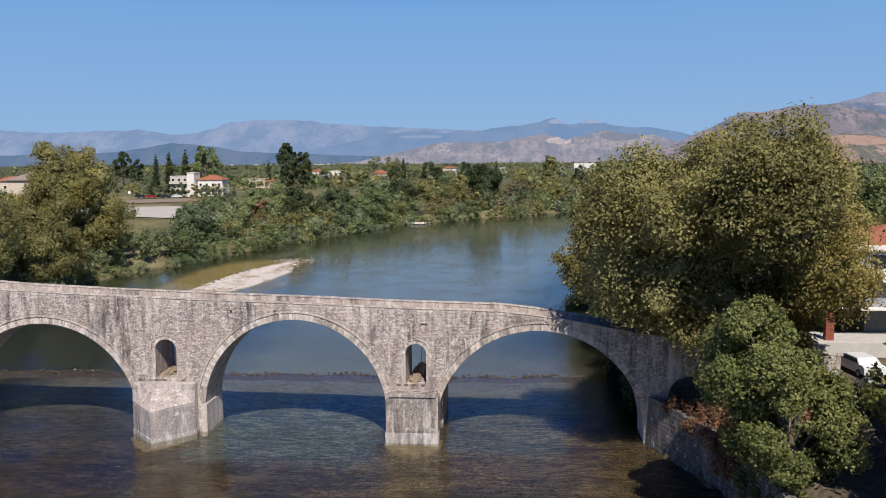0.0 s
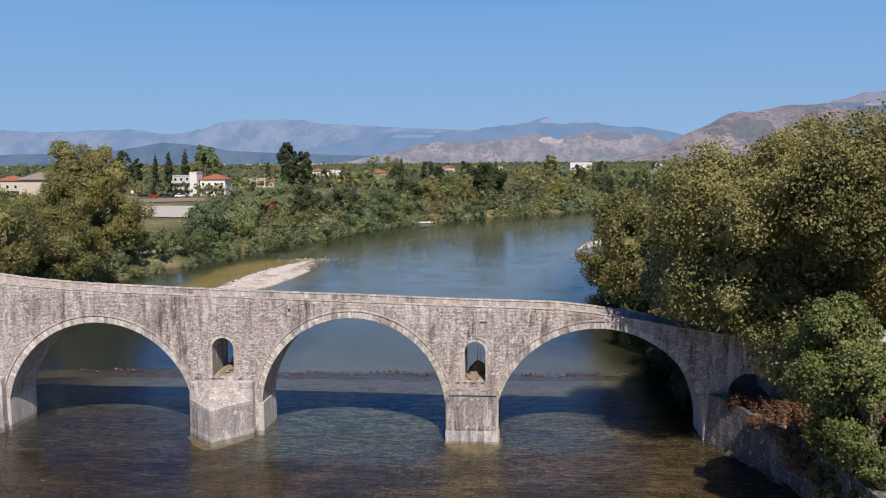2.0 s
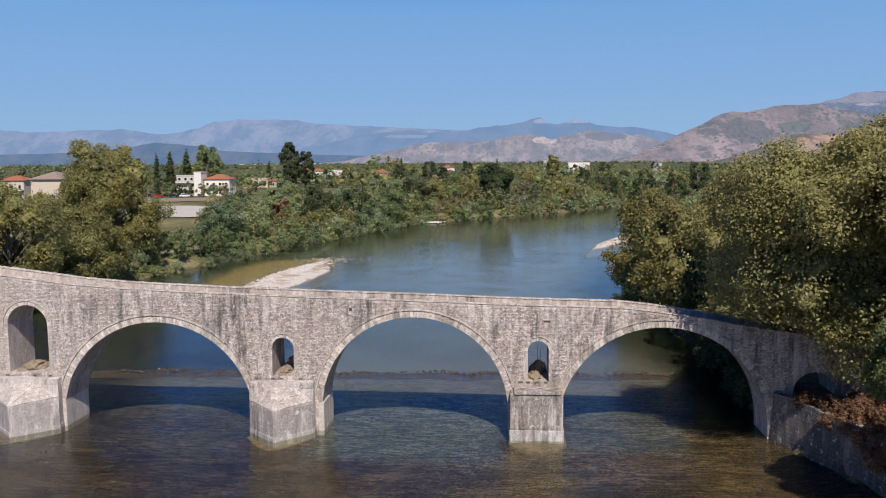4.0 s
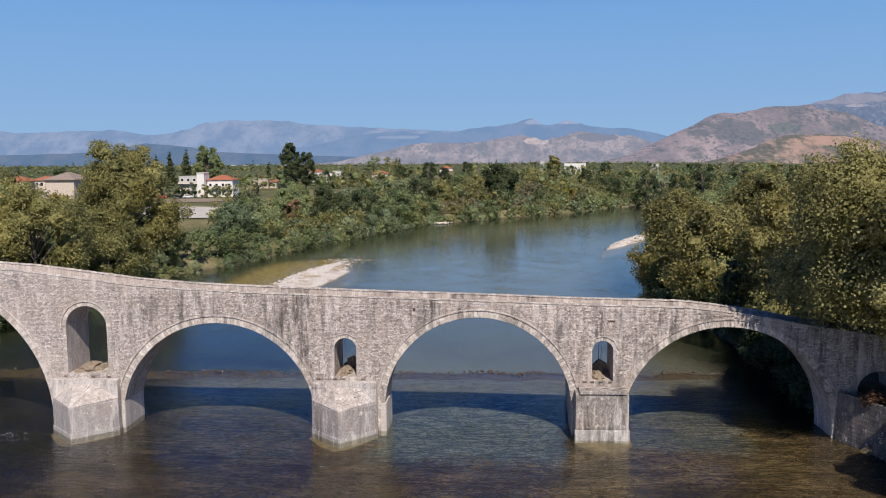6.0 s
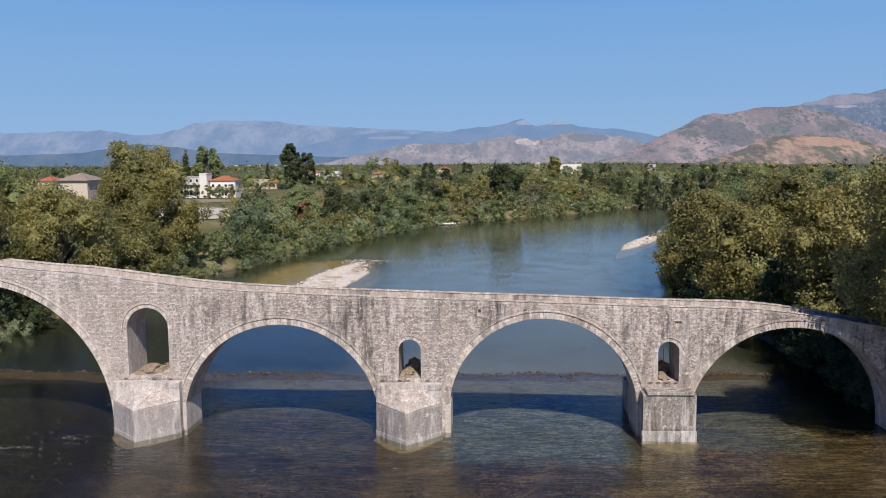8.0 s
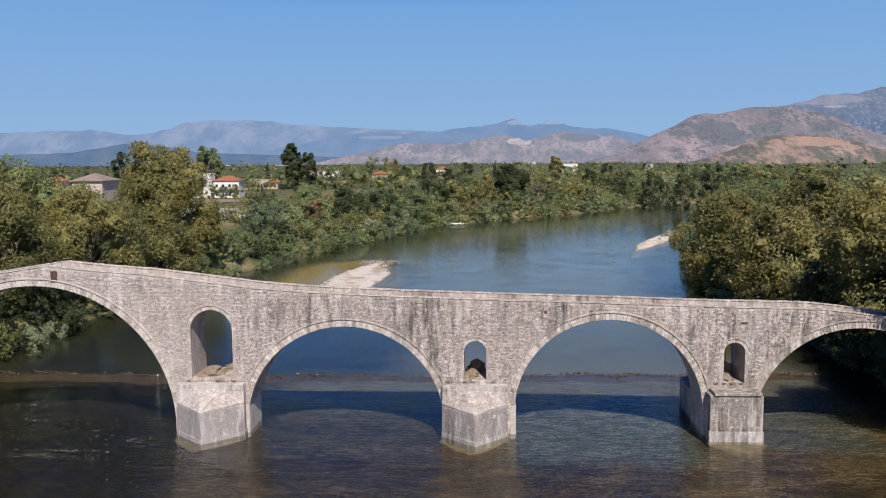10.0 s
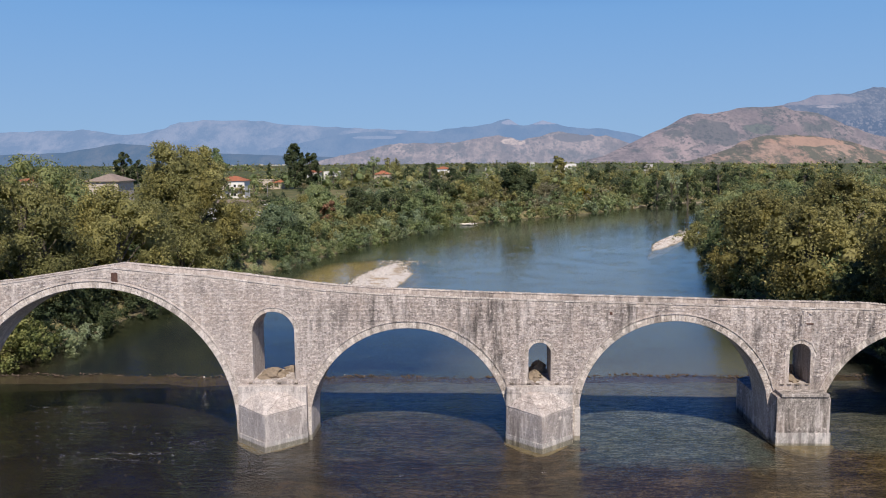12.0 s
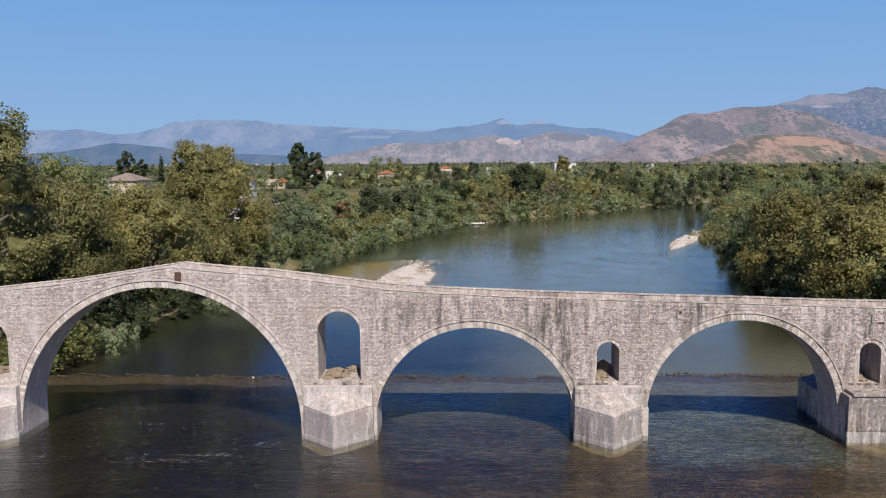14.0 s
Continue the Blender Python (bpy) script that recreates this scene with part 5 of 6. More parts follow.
def cypress(x, y, height, spread, seed):
    rs = np.random.RandomState(seed)
    lumps = [(rs.normal() * 0.2, rs.normal() * 0.2, height * u, spread * (1.05 - u) ** 0.6 * rs.uniform(0.8, 1.1)) for u in np.linspace(0.12, 0.97, 12)]
    c, n = crown_quads(rs, lumps, 1500, 0.7, 0.0, 0.05)
    v, f, nn = cores(rs, lumps, 0.8)
    axis = [(0, 0, -0.4), (0, 0, height * 0.5)]
    tv, tf = tube(axis, [0.25, 0.12], 8)
    plant("cypress_tree", "slender dark cypress standing over the plain", mesh_from("trunk", tv, tf, M_BARK), quads_mesh("crown", c, M_LEAF_DARK, n, v, f, nn), x, y, group="cypresses on the plain")


for k, (x, y, h, r) in enumerate(((-216, 470, 20, 2.2), (-208, 470, 21, 3.2), (-198.5, 472, 22.5, 3.4), (-193.5, 476, 20, 2.4), (-203, 480, 18.5, 2.6), (-164, 520, 15, 1.8), (-20, 560, 16, 1.8), (-95, 640, 17, 2.2))):
    cypress(x, y, h, r, 500 + k)
tree("pine_tree", "dark pine with a ragged crown on the plain", -236, 470, 22.5, 5.5, M_LEAF_DARK, 97, 3000, 0.9, low=0.3, lobes=9, subs=6)
tree("pine_tree", "dark pine with a ragged crown on the plain", -229, 473, 18.0, 4.0, M_LEAF_DARK, 98, 2400, 0.9, low=0.3, lobes=8, subs=6)
for k, (x, y, h, r, mt) in enumerate(((-62, 268, 12, 7, M_LEAF_DARK), (-52, 285, 11, 7, M_LEAF_GREEN), (-48, 312, 13, 8, M_LEAF_DARK), (-30, 330, 12, 7, M_LEAF_OLIVE), (-4, 352, 11, 7, M_LEAF_BROWN), (-2, 380, 15, 7, M_LEAF_OLIVE), (34, 402, 12, 8, M_LEAF_DARK),
                                      (52, 428, 13, 8, M_LEAF_GREEN), (66, 452, 14, 8, M_LEAF_OLIVE), (92, 470, 15, 9, M_LEAF_DARK), (118, 484, 16, 10, M_LEAF_DARK), (-72, 300, 9, 6, M_LEAF_SILVER), (-96, 315, 8, 6, M_LEAF_GREEN), (-60, 340, 10, 7, M_LEAF_SILVER), (-35, 372, 12, 7, M_LEAF_GREEN), (150, 492, 15, 9, M_LEAF_GREEN))):
    tree("bank_tree", "leafy tree standing over the far bank's growth", x, y, h, r, mt, 520 + k, 3800, 0.48, low=0.03, lobes=10, subs=7)

# taller trees that break the line of the plain
for k, (x, y, h, r, mt) in enumerate((
        (50, 390, 18.2, 6.9, M_LEAF_DARK), (59, 400, 18.5, 7.8, M_LEAF_SILVER), (63, 385, 17.0, 5.7, M_LEAF_DARK), (64, 340, 18.4, 6.2, M_LEAF_DARK),
        (97, 420, 15.0, 6.3, M_LEAF_GREEN), (109, 430, 15.8, 6.7, M_LEAF_OLIVE), (104, 380, 14.3, 6.0, M_LEAF_OLIVE), (52, 450, 15.5, 5.9, M_LEAF_GREEN),
        (41, 470, 15.0, 5.7, M_LEAF_DARK), (26, 430, 14.2, 4.8, M_LEAF_DARK), (18, 460, 13.0, 4.4, M_LEAF_SILVER), (-38, 520, 15.0, 5.1, M_LEAF_DARK),
        (-64, 540, 14.9, 6.3, M_LEAF_DARK), (-103, 560, 18.6, 8.6, M_LEAF_GREEN), (-92, 565, 17.8, 8.2, M_LEAF_OLIVE), (-109, 500, 14.6, 5.5, M_LEAF_OLIVE),
        (-115, 470, 13.7, 4.6, M_LEAF_GREEN), (106, 360, 13.5, 5.1, M_LEAF_DARK), (135, 400, 12.8, 5.4, M_LEAF_DARK), (139, 380, 13.5, 5.7, M_LEAF_SILVER),
        (-69, 430, 13.5, 4.5, M_LEAF_DARK), (-47, 440, 12.4, 4.2, M_LEAF_DARK), (-26, 470, 12.7, 4.3, M_LEAF_GREEN))):
    tree("plain_tree", "tall leafy tree standing over the plain", x, y, h / 0.97, r, mt, 760 + k, 3000, 0.42 + y / 2400, low=0.03, lobes=10, subs=7)

# shrubs: a few kinds, set many times along both banks
pick = random.Random(5)
KINDS = {}
SORTS = {"fresh": (M_LEAF_PLANEGREEN, 6.0, 4.0), "green": (M_LEAF_GREEN, 6.0, 4.0), "olive": (M_LEAF_OLIVE, 6.5, 4.0), "dark": (M_LEAF_DARK, 6.0, 4.2), "silver": (M_LEAF_SILVER, 5.0, 4.2), "brown": (M_LEAF_BROWN, 5.0, 4.2)}
for nm, (mt, h, r) in SORTS.items():
    for v in range(2):
        KINDS[nm, v] = tree_meshes(h, r, mt, 200 + len(KINDS), 1150, 0.36, low=0.0, lobes=7, subs=6, trunk=False, gap=0.0)
WORDS = {"fresh": "fresh light green riverside shrub", "green": "dense green riverside shrub", "olive": "dense olive-green riverside shrub", "dark": "dark green riverside shrub", "silver": "silvery willow shrub at the water's edge", "brown": "brownish dry riverside shrub"}


JOINED = {}


def shrub(kind, x, y, size, z=None):
    if 225 < y < 365 and x < -0.26 * y:
        size = min(size, 0.95)
    if y > 205:
        g = float(ground_height(np.array([x]), np.array([y]))[0])
        JOINED.setdefault(kind, []).append((x, y, g, size, pick.random()))
        return
    plant("riverside_shrub", WORDS[kind], None, KINDS[kind, pick.randrange(2)][1], x, y, z, pick.uniform(0, 360), size, "riverbank shrubs")


def joined_growth(kind, mat_, h, r, seed):
    """All the farther shrubs of a kind in one mesh."""
    rs = np.random.RandomState(seed)
    C, N, V, F, M = [], [], [], [], []
    count = 0
    for x, y, g, size, _ in JOINED[kind]:
        big, small = crown_lumps(rs, h * size * rs.uniform(0.75, 1.25), r * size, 0.0, 8, 4, full=1.35)
        lump = [(a + x, b + y, c + g, q) for a, b, c, q in big + small]
        n = int((720 if y < 320 else 330) * min(2.4, size ** 1.5))
        c, m_ = crown_quads(rs, lump, n, 0.26 + y / 1500, 0.0, 0.05, soft=0.15)
        v, f, nn = cores(rs, lump[:len(big)], 0.5, 0)
        C.append(c), N.append(m_), V.append(v), F.append(f + count), M.append(nn)
        count += len(v)
    return quads_mesh("bank_growth", np.concatenate(C), mat_, np.concatenate(N), np.concatenate(V), np.concatenate(F), np.concatenate(M))


def clear_view(x, y):
    """The open strip between the trees where the parking ground lies."""
    return 160 < y < 330 and -0.505 * y < x < -0.425 * y


def along(line, step, rows):
    """Shrubs beside a bank line: rows of (offset outward, size, choices of kind)."""
    for a, b in zip(line[:-1], line[1:]):
        ln = math.hypot(b[0] - a[0], b[1] - a[1])
        nx_, ny_ = -(b[1] - a[1]) / ln, (b[0] - a[0]) / ln
        for k in range(max(1, round(ln / step))):
            for off, size, kinds in rows:
                t = (k + pick.random()) * step / ln
                o = off + pick.uniform(-1.2, 1.8)
                px, py, kd, sz = a[0] + (b[0] - a[0]) * t + nx_ * o, a[1] + (b[1] - a[1]) * t + ny_ * o, pick.choice(kinds), size * pick.choice((0.6, 0.8, 0.95, 1.1, 1.25, 1.4))
                if off < 2 and 395 < py < 520 and px > 40:
                    py, sz = py + 2.6, sz * 0.7
                # behind the great arch dark leaves stand in for the canopy's shade
                if 97 < py < 128 and px < -60:
                    kd, sz = "dark", min(sz, 0.8)
                if clear_view(px, py) and off > 6:
                    continue
                shrub(kd, px, py, sz)


lower = [p for p in LEFT_BANK if 89 < p[1] < 300]
upper = [p for p in LEFT_BANK if 290 < p[1] < 505]
along(lower, 4.0, [(-0.6, 0.55, ("green", "silver", "green", "silver")), (3.2, 0.85, ("green", "silver", "green", "olive"))])
along(lower, 7.0, [(9, 1.1, ("green", "olive", "dark", "silver")), (17, 1.25, ("green", "olive", "dark", "silver"))])
along([p for p in LEFT_BANK if 199 < p[1] < 300], 8.0, [(26, 1.35, ("green", "dark", "olive")), (38, 1.35, ("green", "olive", "silver", "dark")), (52, 1.35, ("dark", "olive", "green"))])
along(upper, 5.0, [(0.3, 0.75, ("green", "silver", "green", "olive", "green", "silver"))])
along(upper, 7.0, [(4.0, 0.9, ("green", "olive", "brown", "green", "silver")), (7, 1.15, ("brown", "olive", "green", "green")), (15, 1.4, ("green", "olive", "brown")), (26, 1.5, ("green", "olive", "dark")), (42, 1.5, ("green", "dark", "olive"))])
right = [p for p in RIGHT_BANK if 75 < p[1] < 210]
along(right, 5.0, [(0.5, 0.7, ("dark", "green")), (4.0, 1.1, ("dark", "green")), (10, 1.2, ("green", "olive", "dark"))])
along([p for p in RIGHT_BANK if 200 < p[1] < 445], 8.0, [(1.5, 0.7, ("olive", "green", "silver")), (8, 1.1, ("green", "olive")), (17, 1.3, ("green", "olive", "dark")), (30, 1.4, ("green", "dark"))])
for x, y, s_ in ((-87.5, 88, 0.8), (-89, 91, 1.0), (-86.6, 92, 0.75), (-91, 86, 0.9), (-94, 82, 0.9), (-90, 82, 0.6)):
    shrub("fresh", x, y, s_)
for x, y, s_ in ((-86, 98, 0.5), (-85.2, 103, 0.45), (-81, 126, 0.6)):
    shrub("silver", x, y, s_)
for x, y, s_ in ((11.0, 72.0, 0.6), (11.0, 75.5, 0.7), (11.2, 79.5, 0.75), (11.4, 84.0, 0.8), (11.6, 89.0, 0.8), (12.6, 77.5, 0.8), (12.8, 83, 0.9), (12.8, 89, 0.9), (12.4, 95, 0.9)):
    shrub("dark", x, y, s_)
for x, y, s_ in ((24.5, 214, 0.7), (27, 222, 0.8), (23, 207, 0.6), (25, 231, 0.6), (29, 240, 0.7), (22.5, 222, 0.4), (31, 248, 0.8), (22, 236, 0.35), (24, 241, 0.42), (20, 230, 0.25)):
    shrub("olive", x, y, s_)
for k, (kind, (mt, h, r)) in enumerate(SORTS.items()):
    if kind in JOINED:
        tagged(new("bank_growth", joined_growth(kind, mt, h, r, 400 + k)), WORDS[kind].replace("shrub", "shrubs") + " in a dense belt", "shrubs", kind="stuff")

# dry creeper hanging over the embankment wall
stem, creeper = tree_meshes(1.6, 1.5, M_LEAF_RUST, 301, 2600, 0.16, low=0.0, lobes=7, subs=6, trunk=False)
stem, creeper_green = tree_meshes(1.6, 1.5, M_LEAF_PLANEGREEN, 302, 2600, 0.18, low=0.0, lobes=7, subs=6, trunk=False)
for x, y, z, s_ in ((11.2, 62.8, 3.5, 0.7), (12.6, 61.2, 3.4, 0.8), (12.9, 58.2, 2.9, 0.95), (14.0, 59.6, 3.6, 1.0), (13.6, 56.0, 2.6, 1.1), (15.4, 57.6, 3.8, 1.1), (14.4, 53.6, 2.4, 1.1), (15.8, 54.8, 3.6, 1.2), (17.2, 59.4, 4.0, 1.0), (16.4, 62.2, 3.7, 0.9), (14.6, 61.8, 3.6, 0.8), (13.2, 54.6, 1.9, 0.8), (18.4, 57.4, 4.2, 1.1), (12.2, 59.6, 2.9, 0.7), (14.6, 55.4, 3.0, 1.1), (15.2, 52.8, 2.6, 1.0), (16.2, 60.2, 4.0, 1.0)):
    plant("creeper_shrub", "rusty dry creeper hanging over the stone embankment", None, creeper, x, y, z, pick.uniform(0, 360), s_, "creepers on the embankment")
for x, y, z, s_ in ((14.3, 51.2, 2.0, 1.1), (13.9, 49.4, 1.2, 1.0), (15.6, 50.5, 3.2, 1.3), (14.8, 47.0, 1.6, 1.3), (17.0, 56.2, 3.6, 1.2), (18.6, 60.8, 4.0, 1.3)):
    plant("creeper_shrub", "green creeper over the stone embankment", None, creeper_green, x, y, z, pick.uniform(0, 360), s_, "creepers on the embankment")


def far_woods():
    """Mixed trees and hedges of the plain, smaller in number the farther they stand."""
    rs = np.random.RandomState(21)
    allq = {k: ([], [], [], [], [], [0]) for k in range(4)}
    pts = []
    while len(pts) < 1650:
        yy = 300 + 3300 * rs.rand() ** 2.2
        xx = rs.uniform(-0.64, 0.64) * yy - 20
        open_field = bumps(np.array(xx * 0.6), np.array(yy), 30 + yy * 0.05) < -0.12
        if open_field and rs.rand() < 0.93:
            continue
        if -185 < xx < -92 and 225 < yy < 365:
            continue
        pts.append((xx, yy))
    P = np.array(pts)
    far = river_side(P[:, 0], P[:, 1]) > 26
    P = P[far]
    G = ground_height(P[:, 0], P[:, 1])
    for (xx, yy), g in zip(P, G):
        grove = bumps(np.array(xx), np.array(yy), 90.0)
        h = rs.choice((4.0, 5.5, 7.0, 9.0, 11.0, 13.5), p=(0.16, 0.2, 0.24, 0.2, 0.14, 0.06)) * rs.uniform(0.85, 1.2) * (0.62 if yy < 430 and xx < -70 else 1.0)
        tall = rs.rand() < 0.035
        if tall:
            lumps = [(xx, yy, g + h * 1.5 * q, h * 0.14) for q in (0.15, 0.35, 0.55, 0.8)]
        else:
            wide = 1.0 if yy < 900 else 1.5
            lumps = [(xx + rs.normal() * h * 0.3 * wide, yy + rs.normal() * h * 0.3, g + h * rs.uniform(0.2, 0.72), h * rs.uniform(0.26, 0.38)) for _ in range(6 if yy < 700 else 4)]
            lumps.append((xx, yy, g + h * 0.4, h * 0.42))
        k = 0 if tall else int(np.clip(round(1.2 + grove * 1.6 + rs.normal() * 0.9), 0, 3))
        c, m_ = crown_quads(rs, lumps, int(24 + 44000 * (h / 6) ** 1.2 / (yy + 60)) if yy < 900 else 30, 0.36 + yy / 1250, soft=0.1)
        v, f, nn = cores(rs, lumps[-2:], 0.55, 0)
        q = allq[k]
        q[0].append(c), q[1].append(m_), q[2].append(v), q[3].append(f + q[5][0]), q[4].append(nn)
        q[5][0] += len(v)
    for k, mt in enumerate((M_LEAF_DARK, M_LEAF_GREEN, M_LEAF_OLIVE, M_LEAF_BROWN)):
        q = [np.concatenate(a) for a in allq[k][:5]]
        tagged(new("far_woods", quads_mesh("far_woods", q[0], mt, q[1], q[2], q[3], q[4])), "distant mixed green trees across the plain", "woods", kind="stuff")


far_woods()


# ---- buildings ----
def window_part(parent, x0, x1, y, z0, z1, sign=-1):
    w = part("window", box_mesh("window", x0, x1, y + 0.02 * sign, y + 0.10 * sign, z0, z1, M_WHITE), parent, "white window frame")
    part("pane", box_mesh("pane", x0 + 0.12, x1 - 0.12, y + 0.11 * sign, y + 0.13 * sign, z0 + 0.12, z1 - 0.12, M_DARKGLASS), w)


def hip_roof(x0, x1, y0, y1, z0, z1, over=0.5, mat_=M_ROOF):
    x0, x1, y0, y1 = x0 - over, x1 + over, y0 - over, y1 + over
    w, dp = x1 - x0, y1 - y0
    c = min(w, dp) / 2
    if w >= dp:
        a, b = (x0 + c, (y0 + y1) / 2), (x1 - c, (y0 + y1) / 2)
    else:
        a, b = ((x0 + x1) / 2, y0 + c), ((x0 + x1) / 2, y1 - c)
    v = [(x0, y0, z0), (x1, y0, z0), (x1, y1, z0), (x0, y1, z0), (*a, z1), (*b, z1), (x0, y0, z0 - 0.15), (x1, y0, z0 - 0.15), (x1, y1, z0 - 0.15), (x0, y1, z0 - 0.15)]
    if w >= dp:
        f = [(0, 1, 5, 4), (1, 2, 5), (2, 3, 4, 5), (3, 0, 4)]
    else:
        f = [(0, 1, 4), (1, 2, 5, 4), (2, 3, 5), (3, 0, 4, 5)]
    f += [(0, 6, 7, 1), (1, 7, 8, 2), (2, 8, 9, 3), (3, 9, 6, 0), (6, 9, 8, 7)]
    return mesh_from("roof", v, f, mat_)


def house(label, x, y, w, dp, h, wall_mat, roof=1.6, floors=2, z=None, bays=3, turn=0, balcony=False, roof_mat=M_ROOF):
    if z is None:
        z = float(ground_height(np.array([x]), np.array([y]))[0])
    r = tagged(new("house"), label, "house")
    r.matrix_basis = pose(x, y, z, 0, 0, turn)
    part("wall", box_mesh("wall", -w / 2, w / 2, 0, dp, -1.0, h, wall_mat), r)
    if roof:
        part("roof", hip_roof(-w / 2, w / 2, 0, dp, h, h + roof, mat_=roof_mat), r, "red clay tile roof" if roof_mat is M_ROOF else "grey-brown tile roof")
    else:
        part("roof", box_mesh("roof", -w / 2 - 0.15, w / 2 + 0.15, -0.15, dp + 0.15, h, h + 0.35, wall_mat, 0.03), r, "flat roof slab with parapet")
    fh = h / floors
    for fl in range(floors):
        for b in range(bays):
            cx = -w / 2 + w * (b + 0.5) / bays
            window_part(r, cx - 0.65, cx + 0.65, 0, fl * fh + 0.9, fl * fh + min(2.3, fh - 0.3))
        if balcony and fl:
            part("balcony", box_mesh("balcony", -w / 2, w / 2, -1.4, -0.001, fl * fh - 0.12, fl * fh + 0.08, M_WHITE), r, "white balcony slab")
            part("railing", box_mesh("railing", -w / 2, w / 2, -1.4, -1.3, fl * fh + 0.08, fl * fh + 0.95, M_CREAM), r)
    return r


house("white three-storey house with balconies and flat roof", -157.5, 366, 8.4, 9, 9.0, M_GREYWHITE, 0, 3, bays=3, balcony=True)
house("plain white stair tower beside the house", -151.4, 364.5, 3.3, 7, 10.6, M_WHITE, 0, 1, bays=0)
house("white house with red tile roof and balcony", -143.4, 367, 11.6, 9, 7.8, M_WHITE, 2.1, 2, bays=4, balcony=True)
house("white villa with a tile roof among trees", -150, 591, 9, 10, 7.6, M_WHITE, 1.8, 2, bays=4)
house("white villa with a flat roof among trees", -138, 596, 11, 9, 7.4, M_WHITE, 0, 2, bays=3)
house("low building with flat grey roof", -158, 470, 15, 7, 5.0, M_CREAM, 0, 1, bays=5)
house("low house with red tile roof", -145, 472, 10.5, 8, 3.6, M_CREAM, 1.8, 1, bays=2)
house("tan house with blank gable wall", -122.6, 192, 7.2, 9, 12.6, M_CREAM, 1.7, 3, bays=0, roof_mat=M_OLDROOF)
house("cream house with red tile roofs", -188.5, 300, 5.5, 9, 9.2, M_CREAM, 1.6, 3, bays=3)
house("pinkish house with balconies and red tile roof", -214.5, 325, 10.5, 9, 8.4, M_CREAM, 1.9, 2, bays=3, balcony=True)
house("long white factory hall far across the plain", 59, 864, 22, 18, 10.0, M_WHITE, 0, 1, bays=9)
house("tall white block beside the factory", 26, 880, 4.6, 9, 12.0, M_GREYWHITE, 0, 3, bays=2)
house("white farmhouse far across the plain", 110, 700, 7, 8, 10.8, M_GREYWHITE, 0, 3, bays=1)
house("house with faded red tile roof among trees", -92.8, 520, 10, 9, 7.6, M_CREAM, 2.2, 2, bays=2)
house("small white house among trees", -59, 640, 10, 9, 8.8, M_WHITE, 1.8, 2, bays=3)
house("white house half hidden by trees", -22, 700, 8, 9, 8.4, M_GREYWHITE, 0, 2, bays=2)


# gardens round the houses
for k, (x, y, h, r, mt) in enumerate(((-161, 357, 5.0, 2.6, M_LEAF_GREEN), (-156.5, 356, 4.2, 2.4, M_LEAF_DARK), (-152, 356, 5.2, 2.6, M_LEAF_GREEN), (-147, 357, 4.6, 2.6, M_LEAF_OLIVE), (-142, 358, 4.4, 2.8, M_LEAF_GREEN), (-137, 358, 4.8, 2.6, M_LEAF_OLIVE),
                                      (-132, 362, 5.5, 3.2, M_LEAF_GREEN), (-166, 360, 6.2, 3.0, M_LEAF_DARK), (-171, 362, 7.0, 3.6, M_LEAF_GREEN), (-178, 366, 7.0, 4.0, M_LEAF_OLIVE), (54, 850, 9, 6, M_LEAF_DARK), (66, 846, 8.5, 6, M_LEAF_OLIVE),
                                      (74, 852, 11, 6, M_LEAF_GREEN), (26, 866, 11, 6, M_LEAF_GREEN), (106, 690, 13, 7, M_LEAF_DARK), (114, 688, 12.5, 7, M_LEAF_GREEN), (-92, 508, 7, 6, M_LEAF_GREEN), (-59, 628, 8, 6, M_LEAF_OLIVE), (-22, 690, 9, 6, M_LEAF_GREEN),
                                      (-146, 580, 5.5, 6, M_LEAF_GREEN), (-134, 582, 5.5, 6, M_LEAF_OLIVE))):
    tree("garden_tree", "leafy garden tree beside a house", x, y, h * (1.4 if y < 365 else 1.0), r, mt, 700 + k, 1500, 0.3 + y / 2600, low=0.02, lobes=7, subs=6)


def far_town():
    rs = np.random.RandomState(9)
    bm = bmesh.new()
    for _ in range(22):
        x, y = rs.uniform(-1350, -800), rs.uniform(3300, 3700)
        box_bm(bm, x, x + rs.uniform(8, 20), y, y + 14, 5, 8 + rs.uniform(1, 6))
    for _ in range(20):
        x = rs.uniform(900, 1500)
        y = rs.uniform(2400, 3000)
        box_bm(bm, x, x + rs.uniform(5, 12), y, y + 12, 5, 8 + rs.uniform(2, 6))
    tagged(new("far_town", bm_mesh("far_town", bm, M_GREYWHITE)), "white houses of distant towns below the hills", "town", kind="stuff")


far_town()


